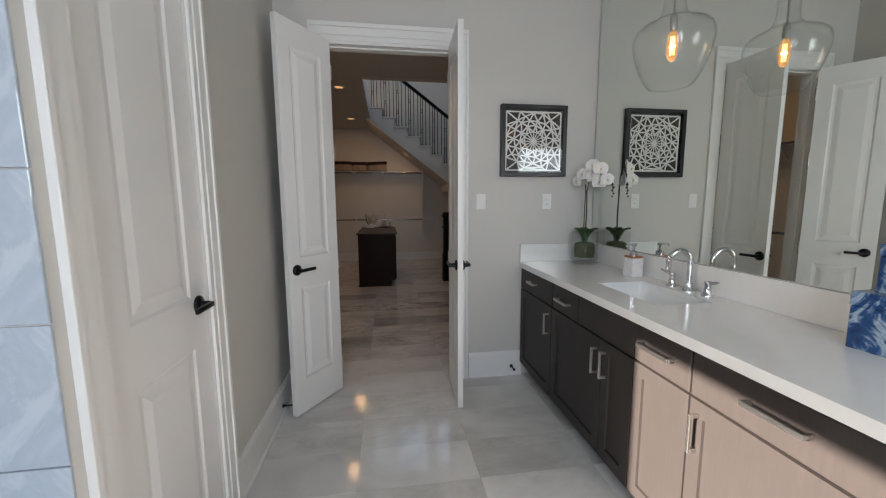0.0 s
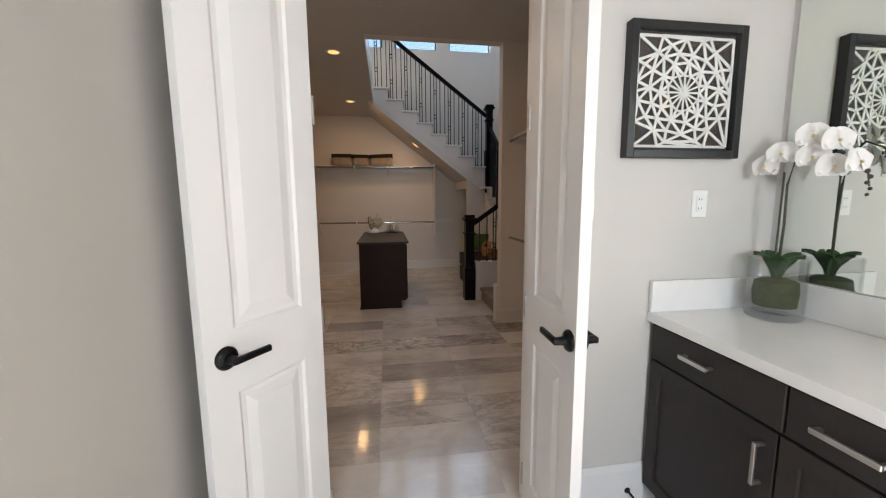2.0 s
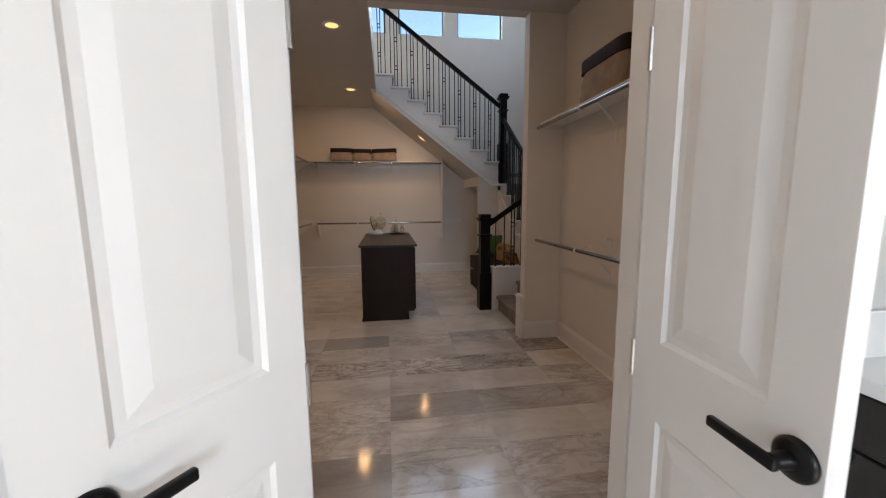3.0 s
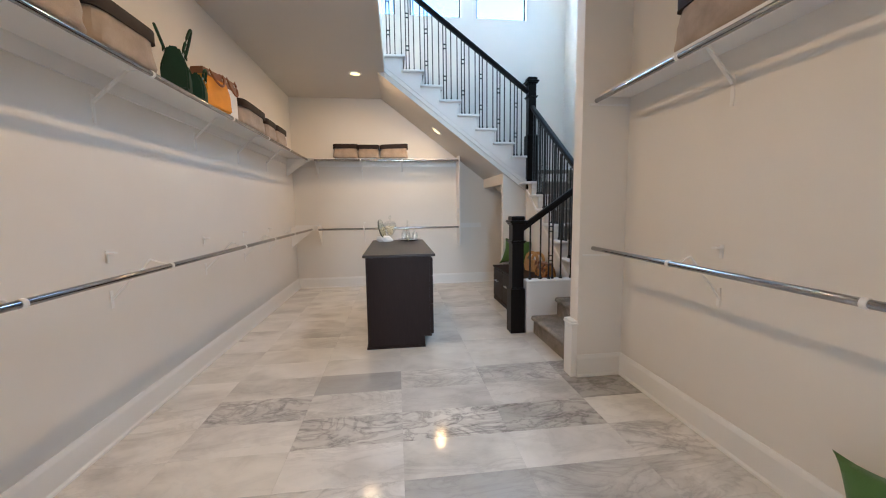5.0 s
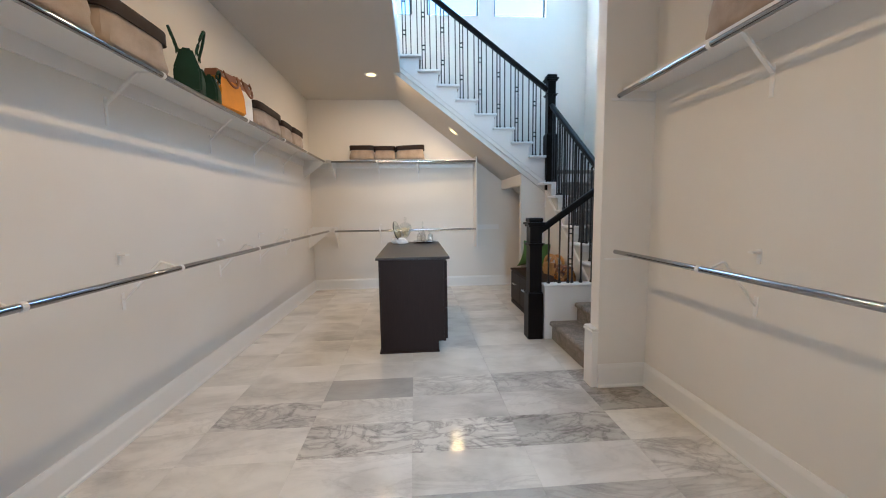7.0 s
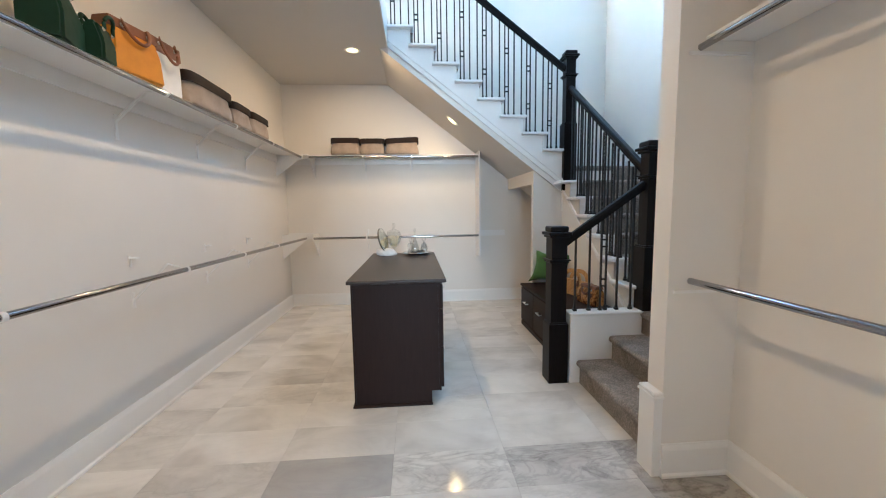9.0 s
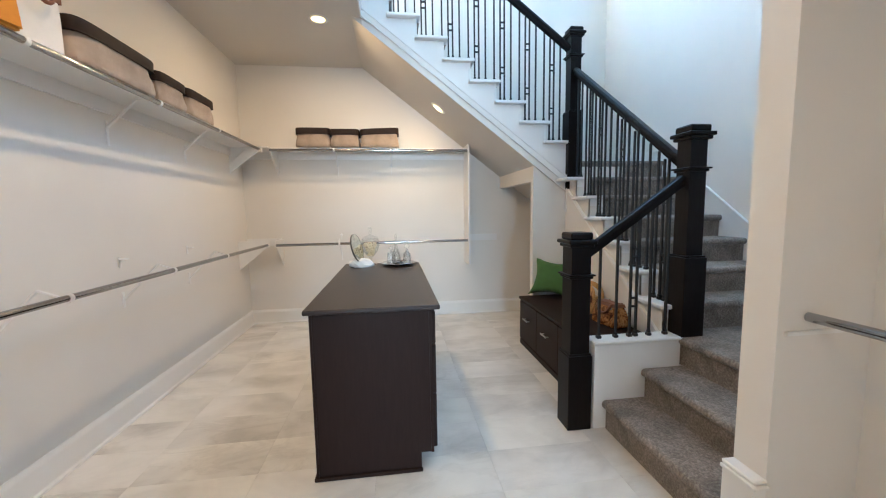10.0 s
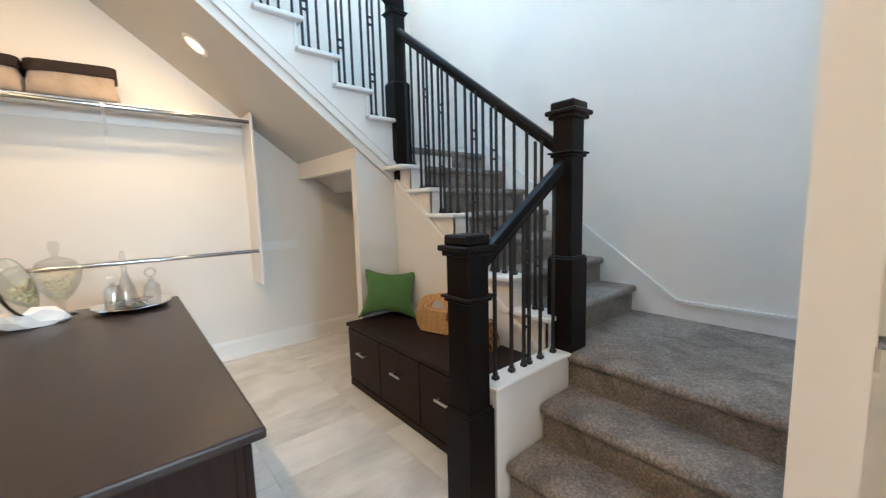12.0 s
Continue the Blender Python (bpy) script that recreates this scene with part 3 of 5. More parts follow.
# white open ends of the treads
for k in range(6):
    bm = boxes((1.667 if k < 5 else 1.60, 1.84, Y2[k] - 0.03, Y2[k] + 0.262 - (0.03 if k == 5 else 0.0), R * (4 + k) - 0.028, R * (4 + k)), bevel=0.006)
    box(bm, 1.712, 1.84, Y2[k], Y2[k] + 0.02, R * (3 + k), R * (4 + k) - 0.028)
    part("tread_end", bm, M_TRIM, stairs)
for k in range(8):
    bm = boxes((X3[k] - 0.265, X3[k] + 0.03, 8.068, 8.20, R * (11 + k) - 0.028, R * (11 + k)), bevel=0.006)
    box(bm, X3[k] - 0.02, X3[k], 8.115, 8.20, R * (10 + k), R * (11 + k) - 0.028)
    part("tread_end", bm, M_TRIM, stairs)
# side of the second flight down to the floor
pts2 = [(6.72, 0.0), (8.152, 0.0)] + [p for k in range(5, -1, -1) for p in ((min(8.152, Y2[k] + 0.236), R * (4 + k) - 0.029), (Y2[k] + 0.002, R * (4 + k) - 0.029))]
part("stringer", prism(pts2, 1.712, 1.84, "x"), M_WALL, stairs)
part("stringer_block", boxes((1.705, 1.842, 8.117, 8.22, 1.30, R * 10 - 0.03)), M_TRIM, stairs)
# side of the third flight
pts3 = [(-0.212, CEIL - SOF * 0.088 + 0.002), (1.745, CEIL - SOF * 2.045 + 0.002)] + [p for k in range(8) for p in ((X3[k], R * (10 + k) + (0.0 if k else -0.10)), (X3[k], R * (11 + k) - 0.029))] + [(-0.212, R * 18 - 0.029)]
part("stringer", prism(pts3, 8.122, 8.20, "y"), M_TRIM, stairs)
# mouldings along the stringers
bm = bmesh.new()
bar(bm, (-0.212, 8.104, CEIL + 0.035), (1.70, 8.104, CEIL - SOF * 1.912 + 0.035), 0.018, 0.055)
bar(bm, (-0.212, 8.100, CEIL + 0.070), (1.70, 8.100, CEIL - SOF * 1.912 + 0.070), 0.026, 0.016)
part("stringer_moulding", bm, M_TRIM, stairs)
bm = bmesh.new()
bar(bm, (1.702, 6.74, 0.50), (1.702, 8.10, 1.53), 0.022, 0.020)
part("stringer_moulding", bm, M_TRIM, stairs)
# knee wall below the first balusters
bm = boxes((1.185, 1.745, 6.62, 6.715, 0, 0.525))
part("knee_wall", bm, M_TRIM, stairs)
bm = bmesh.new()
box(bm, 1.175, 1.80, 6.605, 6.73, 0.525, 0.547, 0.006)
part("knee_wall_cap", bm, M_TRIM, stairs)
# skirting on the outer wall
sk = [(YS1, R * 3 - 0.02), (YS1, 0.645), (6.46, 0.645), (8.19, 1.915), (YF, 1.915), (YF, R * 9), (8.22, R * 9), (6.80, R * 3 - 0.02)]
part("skirting", prism(sk, XW - 0.014, XW, "x"), M_TRIM, stairs)
bm = bmesh.new()
for a, b in (((YS1, 0.655), (6.458, 0.655)), ((6.458, 0.655), (8.188, 1.925)), ((8.188, 1.925), (YF, 1.925))):
    bar(bm, (XW - 0.013, a[0], a[1]), (XW - 0.013, b[0], b[1]), 0.026, 0.022)
part("skirting_cap", bm, M_TRIM, stairs)
bm = bmesh.new()
bar(bm, (XW, YF - 0.013, 1.925), (1.76, YF - 0.013, 1.925), 0.026, 0.022)
box(bm, 1.76, XW - 0.014, YF - 0.014, YF, R * 10, 1.915)
part("skirting_cap", bm, M_TRIM, stairs)


# ---- railing ----
rail = thing("stair_railing", "dark-stained stair railing with black iron balusters", "railing")


def newel(cx, cy, z0, base, top, w=0.15, drop=0.0, slim=0.80):
    """A boxed newel: wide foot block, moulded waist, tapering shaft, moulded cap."""
    bm = bmesh.new()
    h = w / 2
    n = h * slim
    box(bm, cx - h, cx + h, cy - h, cy + h, z0 - drop, base, 0.003)
    box(bm, cx - h * 0.93, cx + h * 0.93, cy - h * 0.93, cy + h * 0.93, base, base + 0.012, 0.003)
    ob = part("newel_post", bm, M_NEWEL, rail)
    bm = boxes((cx - n, cx + n, cy - n, cy + n, base + 0.012, top - 0.07))
    part("newel_shaft", bm, M_NEWEL, ob)
    bm = bmesh.new()
    box(bm, cx - n - 0.012, cx + n + 0.012, cy - n - 0.012, cy + n + 0.012, top - 0.272, top - 0.256, 0.004)
    box(bm, cx - n - 0.022, cx + n + 0.022, cy - n - 0.022, cy + n + 0.022, top - 0.256, top - 0.246, 0.003)
    part("newel_collar", bm, M_NEWEL, ob)
    bm = bmesh.new()
    box(bm, cx - h * 1.0, cx + h * 1.0, cy - h * 1.0, cy + h * 1.0, top - 0.085, top - 0.065, 0.004)
    box(bm, cx - h * 1.18, cx + h * 1.18, cy - h * 1.18, cy + h * 1.18, top - 0.065, top - 0.042, 0.005)
    box(bm, cx - h * 0.92, cx + h * 0.92, cy - h * 0.92, cy + h * 0.92, top - 0.042, top, 0.008)
    part("newel_cap", bm, M_NEWEL, ob)
    return ob


N0 = (1.095, 6.690)
N1 = (1.808, 6.675)
N2 = (1.765, 8.135)
newel(*N0, 0.0, 0.46, 1.198, 0.148)
newel(*N1, R * 3, 1.03, 1.815, 0.146, slim=0.735)
newel(*N2, R * 10, 2.26, 3.03, 0.142, 0.28, slim=0.735)


def handrail(p, q):
    """A moulded grip along a slope."""
    p, q = Vector(p), Vector(q)
    d = q - p
    side = Vector((d.y, -d.x, 0)).normalized()
    up = side.cross(d.normalized())
    prof = [(-0.020, -0.030), (0.020, -0.030), (0.022, -0.012), (0.031, 0.000), (0.031, 0.014), (0.020, 0.028), (0.0, 0.032), (-0.020, 0.028), (-0.031, 0.014), (-0.031, 0.0), (-0.022, -0.012)]
    bm = bmesh.new()
    ends = [[bm.verts.new(e + a * side + b * up) for a, b in prof] for e in (p, q)]
    n = len(prof)
    for i in range(n):
        bm.faces.new((ends[0][i], ends[1][i], ends[1][(i + 1) % n], ends[0][(i + 1) % n]))
    bm.faces.new(ends[0])
    bm.faces.new(list(reversed(ends[1])))
    return part("handrail", bm, M_NEWEL, rail, "", True)


S3 = R / 0.243
S2 = R / 0.24
RAIL_H = 0.84
A1, B1 = (N0[0] + 0.05, N0[1] - 0.02, 1.075), (N1[0] - 0.05, N1[1], 1.50)
A2, B2 = (N1[0], N1[1] + 0.05, R * 4 + RAIL_H + 0.03), (N2[0], N2[1] - 0.05, R * 4 + RAIL_H + 0.05 + S2 * 1.35)
A3 = (N2[0] - 0.05, N2[1] - 0.015, R * 11 + RAIL_H + S3 * (1.73 - (N2[0] - 0.05)))
B3 = (-0.21, N2[1] - 0.015, R * 11 + RAIL_H + S3 * (1.73 + 0.21))
for a, b in ((A1, B1), (A2, B2), (A3, B3)):
    handrail(a, b)


def baluster(x, y, z0, z1, double=False, along="x"):
    """A square iron bar with a foot shoe; the double one carries two linked squares."""
    bm = bmesh.new()
    s = 0.0065
    if not double:
        box(bm, x - s, x + s, y - s, y + s, z0, z1)
        foot = boxes((x - 0.014, x + 0.014, y - 0.014, y + 0.014, z0, z0 + 0.018), bevel=0.003)
        box(foot, x - 0.010, x + 0.010, y - 0.010, y + 0.010, z0 + 0.018, z0 + 0.034, 0.003)
    else:
        g = 0.020
        dx, dy = (g, 0) if along == "x" else (0, g)
        foot = bmesh.new()
        for k in (-1, 1):
            box(bm, x + k * dx - s, x + k * dx + s, y + k * dy - s, y + k * dy + s, z0, z1)
            box(foot, x + k * dx - 0.013, x + k * dx + 0.013, y + k * dy - 0.013, y + k * dy + 0.013, z0, z0 + 0.018, 0.002)
            box(foot, x + k * dx - 0.010, x + k * dx + 0.010, y + k * dy - 0.010, y + k * dy + 0.010, z0 + 0.018, z0 + 0.034, 0.002)
        for f in (0.30, 0.72):
            zc = z0 + (z1 - z0) * f
            for e in (-0.026, 0.026):
                box(bm, x - max(dx, s), x + max(dx, s), y - max(dy, s), y + max(dy, s), zc + e - 0.006, zc + e + 0.006)
    ob = part("baluster", bm, M_IRON, rail)
    part("foot_shoe", foot, M_IRON, ob)


def lerp_z(a, b, f):
    return a[2] + (b[2] - a[2]) * f - 0.025


# third flight: two plain bars and a double one on each tread
for k in range(8):
    for j, (f, dbl) in enumerate(((0.02, False), (0.36, False), (0.70, True))):
        x = X3[k] - 0.243 * f - 0.01
        if x > 1.70 or x < -0.20:
            continue
        baluster(x, 8.14, R * (11 + k), lerp_z(A3, B3, (A3[0] - x) / (A3[0] - B3[0])), dbl)
for k in range(6):
    for f, dbl in ((0.12, False), (0.44, False), (0.76, True)) if k % 2 else ((0.12, False), (0.44, True), (0.76, False)):
        y = Y2[k] + 0.24 * f
        if y < 6.77 or y > 8.03:
            continue
        baluster(1.765, y, R * (4 + k), lerp_z(A2, B2, (y - A2[1]) / (B2[1] - A2[1])), dbl, "y")
for x, dbl in ((1.235, False), (1.345, False), (1.455, True), (1.565, False), (1.675, False)):
    baluster(x, 6.67, 0.547, lerp_z(A1, B1, (x - A1[0]) / (B1[0] - A1[0])), dbl)


# ---- high windows ----
def high_window(name, x0, x1, z0=4.33, z1=5.55):
    w = thing(name, "fixed high stairwell window with a dark slim frame", "window")
    w["kind"] = "structure"
    for a, b, c, d in ((x0, x0 + 0.025, z0, z1), (x1 - 0.025, x1, z0, z1), (x0 + 0.025, x1 - 0.025, z0, z0 + 0.025), (x0 + 0.025, x1 - 0.025, z1 - 0.025, z1)):
        part("window_frame", boxes((a, b, YF + 0.06, YF + 0.10, c, d)), M_WINFRAME, w)
    g = part("pane", boxes((x0 + 0.025, x1 - 0.025, YF + 0.075, YF + 0.080, z0 + 0.025, z1 - 0.025)), M_GLASS, w)
    g.visible_shadow = False


high_window("window_1", -0.86, -0.04)
high_window("window_2", 0.19, 1.01)
high_window("window_3", 1.26, 2.10)


# ---- downlights ----
def downlight(m, lamp=False):
    d = thing("downlight", "white recessed downlight glowing warm", "ceiling light", "recessed downlights", m)
    bm = lathe(bmesh.new(), [(0.062, -0.002), (0.062, -0.006), (0.085, -0.004), (0.088, 0.0), (0.062, 0.002)], seg=32)
    part("trim_ring", bm, M_TRIM, d, "", True)
    part("lens", lathe(bmesh.new(), [(0.0, -0.002), (0.063, -0.002), (0.063, 0.004), (0.0, 0.004)], seg=32), M_CAN, d)
    return d


for cx, cy in CANS:
    downlight(pose(cx, cy, CEIL - 0.004))
SLOPE = math.degrees(math.atan(SOF))
slope_at = Vector((0.515, 8.63, CEIL - SOF * 0.815))
slope_m = pose(*slope_at, 0, SLOPE, 0) @ pose(0, 0, -0.004)
downlight(slope_m)
slope_n = Vector((-math.sin(radians(SLOPE)), 0, -math.cos(radians(SLOPE))))
area_lamp("downlight_lamp", slope_at + slope_n * 0.014, slope_at + slope_n, 0.09, 0, 0.16, WARM, True)


# ---- closet shelves and rods ----
def shelf_bracket(parent, wall, out, z_shelf, reach, drop=0.28):
    """Upright plate on the wall with a diagonal arm to the front; out: unit step into the room."""
    bm = bmesh.new()
    wx, wy = wall
    s = Vector((-out[1], out[0], 0)) * 0.011
    o = Vector((out[0], out[1], 0))
    w = Vector((wx, wy, 0))

    def slab(p, q, d):
        bar(bm, p, q, 0.020, d)

    slab(w + o * 0.003 + Vector((0, 0, z_shelf - drop)), w + o * 0.003 + Vector((0, 0, z_shelf - drop + 0.15)), 0.006)
    slab(w + o * 0.004 + Vector((0, 0, z_shelf - drop + 0.11)), w + o * (reach * 0.66) + Vector((0, 0, z_shelf - 0.004)), 0.010)
    slab(w + o * (reach * 0.66) + Vector((0, 0, z_shelf - 0.004)), w + o * reach + Vector((0, 0, z_shelf - 0.004)), 0.006)
    return part("bracket", bm, M_SHELF, parent)


def rod(parent, p, q, r=0.0155):
    bm = bmesh.new()
    tube(bm, [p, q], r, 16)
    return part("rod", bm, M_ROD, parent, "chrome hanging rod", True)


def clip(parent, c, axis):
    bm = bmesh.new()
    d = Vector((0.010, 0, 0)) if axis == "x" else Vector((0, 0.010, 0))
    tube(bm, [Vector(c) - d, Vector(c) + d], 0.019, 12)
    return part("rod_clip", bm, M_SHELF, parent, "", True)


SZ = 2.075
SHT = 0.016


def hanging_shelf(label, x0, x1, y0, y1, rod_p, rod_q, brackets, out, clips, axis):
    s = thing("wall_shelf", label, "shelf", "closet shelves")
    part("board", boxes((x0, x1, y0, y1, SZ - SHT, SZ), bevel=0.002), M_SHELF, s)
    rod(s, rod_p, rod_q)
    for w in brackets:
        shelf_bracket(s, w, out, SZ - SHT, 0.28 if out[0] > 0 else 0.235)
    for c in clips:
        clip(s, c, axis)
    return s


RZ = 2.042
s1 = hanging_shelf("long white melamine wall shelf with a chrome front rod", XL, XL + 0.283, YD1 + 0.02, YF - 0.335, (XL + 0.310, YD1 + 0.03, RZ), (XL + 0.310, YF - 0.33, RZ),
                   [(XL, y) for y in (3.4, 4.35, 5.33, 6.38, 7.22, 8.10, 8.98)], (1, 0), [(XL + 0.310, y, RZ) for y in (3.4, 4.35, 5.33, 6.36, 7.23, 8.03)], "y")
part("end_gusset", prism([(XL, SZ - SHT), (XL + 0.300, SZ - SHT), (XL + 0.325, RZ - 0.022), (XL + 0.300, RZ - 0.028), (XL, SZ - 0.285)], YF - 0.345, YF - 0.330), M_SHELF, s1)
part("end_block", boxes((XL + 0.290, XL + 0.335, YF - 0.335, YF - 0.30, RZ - 0.03, SZ), bevel=0.003), M_SHELF, s1)
part("cleat", boxes((XL, XL + 0.016, YD1 + 0.02, YF - 0.02, SZ - SHT - 0.085, SZ - SHT)), M_SHELF, s1)
s2 = hanging_shelf("white melamine wall shelf on the end wall with chrome rod", XL + 0.40, 0.905, YF - 0.250, YF, (XL + 0.40, YF - 0.277, RZ), (0.90, YF - 0.277, RZ),
                   [(x, YF) for x in (-0.635, 0.005)], (0, -1), [(x, YF - 0.277, RZ) for x in (-0.635, 0.005)], "x")
part("end_gusset", prism([(YF, SZ - SHT), (YF - 0.265, SZ - SHT), (YF - 0.292, RZ - 0.022), (YF - 0.265, RZ - 0.028), (YF, SZ - 0.285)], XL + 0.395, XL + 0.410, "x"), M_SHELF, s2)
part("corner_shelf", boxes((XL, XL + 0.40, YF - 0.335, YF, SZ - SHT, SZ), bevel=0.002), M_SHELF, s2)
part("cleat", boxes((XL + 0.02, 0.905, YF - 0.016, YF, SZ - SHT - 0.085, SZ - SHT)), M_SHELF, s2)
part("end_panel", boxes((0.905, 0.923, YF - 0.30, YF, 0.68, 2.20), bevel=0.002), M_SHELF, s2)
s3 = hanging_shelf("white melamine wall shelf opposite with a chrome rod", XR - 0.235, XR, YD1 + 0.02, YS0 - 0.002, (XR - 0.257, YD1 + 0.03, RZ - 0.012), (XR - 0.257, YS0 - 0.004, RZ - 0.012),
                   [(XR, y) for y in (3.6, 4.755)], (-1, 0), [(XR - 0.257, y, RZ - 0.012) for y in (3.6, 4.82)], "y")
part("cleat", boxes((XR - 0.31, XR - 0.02, YS0 - 0.010, YS0, SZ - SHT - 0.062, SZ - SHT - 0.048)), M_SHELF, s3)

LZ = 0.982


def low_rod(label, p, q, wall_brackets, out, clips, axis, reach):
    s = thing("hanging_rod", label, "clothes rod", "low hanging rods")
    rod(s, p, q)
    for w in wall_brackets:
        bm = bmesh.new()
        o = Vector((out[0], out[1], 0))
        wv = Vector((w[0], w[1], 0))
        bar(bm, wv + o * 0.003 + Vector((0, 0, LZ - 0.23)), wv + o * 0.003 + Vector((0, 0, LZ - 0.13)), 0.020, 0.006)
        bar(bm, wv + o * 0.003 + Vector((0, 0, LZ + 0.03)), wv + o * 0.003 + Vector((0, 0, LZ + 0.10)), 0.020, 0.006)
        bar(bm, wv + o * 0.004 + Vector((0, 0, LZ - 0.18)), wv + o * (reach * 0.72) + Vector((0, 0, LZ + 0.045)), 0.010, 0.008)
        bar(bm, wv + o * (reach * 0.72) + Vector((0, 0, LZ + 0.045)), wv + o * (reach - 0.005) + Vector((0, 0, LZ + 0.014)), 0.010, 0.008)
        bar(bm, wv + o * 0.004 + Vector((0, 0, LZ + 0.085)), wv + o * 0.05 + Vector((0, 0, LZ + 0.085)), 0.030, 0.010)
        part("bracket", bm, M_SHELF, s)
    for c in clips:
        clip(s, c, axis)
    return s


lr = low_rod("low chrome clothes rod along the long closet wall", (XL + 0.31, YD1 + 0.03, LZ), (XL + 0.31, YF - 0.27, LZ), [(XL, y) for y in (3.4, 4.42, 5.31, 6.38, 7.21, 8.00)], (1, 0), [(XL + 0.31, y, LZ) for y in (3.4, 4.46, 5.34, 6.42, 7.22, 8.01)], "y", 0.31)
lr2 = low_rod("low chrome clothes rod along the end wall", (XL + 0.40, YF - 0.27, LZ - 0.005), (0.90, YF - 0.27, LZ - 0.005), [(x, YF) for x in (-0.63,)], (0, -1), [(-0.62, YF - 0.27, LZ - 0.005)], "x", 0.27)
part("end_gusset", prism([(XL, LZ + 0.05), (XL + 0.31, LZ + 0.05), (XL + 0.335, LZ + 0.03), (XL + 0.335, LZ - 0.02), (XL + 0.30, LZ - 0.03), (XL, LZ - 0.275)], YF - 0.272, YF - 0.258), M_SHELF, lr)
part("end_gusset", prism([(YF, LZ + 0.05), (YF - 0.27, LZ + 0.05), (YF - 0.295, LZ + 0.03), (YF - 0.295, LZ - 0.02), (YF - 0.26, LZ - 0.03), (YF, LZ - 0.275)], XL + 0.395, XL + 0.409, "x"), M_SHELF, lr2)
part("wall_plate", boxes((XL, XL + 0.395, YF - 0.014, YF, LZ - 0.03, LZ + 0.06)), M_SHELF, lr2)
part("cleat", boxes((0.93, 1.33, YF - 0.014, YF, LZ - 0.03, LZ + 0.05)), M_SHELF, lr2)
lr3 = low_rod("low chrome clothes rod beside the stub wall", (XR - 0.25, YD1 + 0.03, LZ), (XR - 0.25, YS0 - 0.004, LZ), [(XR, y) for y in (3.55, 4.755)], (-1, 0), [(XR - 0.25, y, LZ) for y in (3.97, 4.82)], "y", 0.25)
part("cleat", boxes((XR - 0.33, XR - 0.12, YS0 - 0.010, YS0, LZ - 0.058, LZ - 0.045)), M_SHELF, lr3)


# ---- baskets ----
def soft_box(bm, rings, lx, ly, n=36, e=0.30, wob=0.0, seed=0.0, tilt=0.0):
    """Stacked rounded rectangles (height, size), joined into a skin; the cloth sags and wrinkles by wob."""
    made = []
    for z, f in rings:
        ring = []
        for k in range(n):
            a = 2 * math.pi * (k + 0.5) / n
            ca, sa = math.cos(a), math.sin(a)
            g = f * (1 + wob * noise.noise(Vector((3.0 * ca + seed, 3.0 * sa, z * 14))))
            x = math.copysign(abs(ca) ** e, ca) * lx / 2 * g
            y = math.copysign(abs(sa) ** e, sa) * ly / 2 * g
            ring.append(bm.verts.new((x, y, z + tilt * (x if lx > ly else y))))
        made.append(ring)
    for a, c in zip(made, made[1:]):
        for k in range(n):
            bm.faces.new((a[k], a[(k + 1) % n], c[(k + 1) % n], c[k]))
    bm.faces.new(list(reversed(made[0])))
    bm.faces.new(made[-1])
    return bm


def basket(cx, cy, lx, ly, h, turn=0.0, label="beige fabric storage basket with a dark brown leather lid", tilt=0.0):
    """A slumped cloth bin, pinched under a stiff leather lid that stands proud all round."""
    b = thing("storage_basket", label, "basket", "storage baskets", pose(cx, cy, SZ + 0.001, 0, 0, turn))
    seed = 7.3 * cy + cx
    part("body", soft_box(bmesh.new(), [(0.0, 0.95), (0.008, 0.995), (0.10 * h, 1.01), (0.22 * h, 1.0), (0.40 * h, 0.985), (0.56 * h, 0.955), (0.72 * h, 0.93)], lx, ly, e=0.36, wob=0.08, seed=seed), M_TAN, b, "", True)
    lid = part("lid", soft_box(bmesh.new(), [(0.695 * h, 0.95), (0.695 * h, 1.0), (0.71 * h, 1.008), (0.955 * h, 1.012), (0.985 * h, 1.0), (h, 0.975), (h * 0.99, 0.5)], lx, ly, wob=0.012, seed=seed, tilt=tilt), M_LID, b, "dark brown leather lid", True)
    # narrow dark strip round the lid's lower edge
    part("lid_edge_strip", soft_box(bmesh.new(), [(0.680 * h, 1.0), (0.680 * h, 1.016), (0.702 * h, 1.016), (0.702 * h, 1.0)], lx, ly, tilt=tilt), M_LID, lid)
    return b


FY = YF - 0.155
basket(-0.863, FY, 0.375, 0.24, 0.215)
basket(-0.512, FY, 0.325, 0.24, 0.205)
basket(-0.120, FY, 0.44, 0.25, 0.215, tilt=0.05, label="beige fabric storage basket with its leather lid askew")
LX = XL + 0.165
basket(LX, 4.70, 0.27, 0.51, 0.225)
basket(LX, 5.21, 0.27, 0.48, 0.225)
basket(LX, 6.96, 0.27, 0.62, 0.215)
basket(LX, 7.46, 0.25, 0.33, 0.190)
basket(LX, 7.85, 0.25, 0.41, 0.195)
basket(XR - 0.13, 4.625, 0.22, 0.55, 0.285)
basket(XR - 0.13, 4.06, 0.22, 0.53, 0.285)


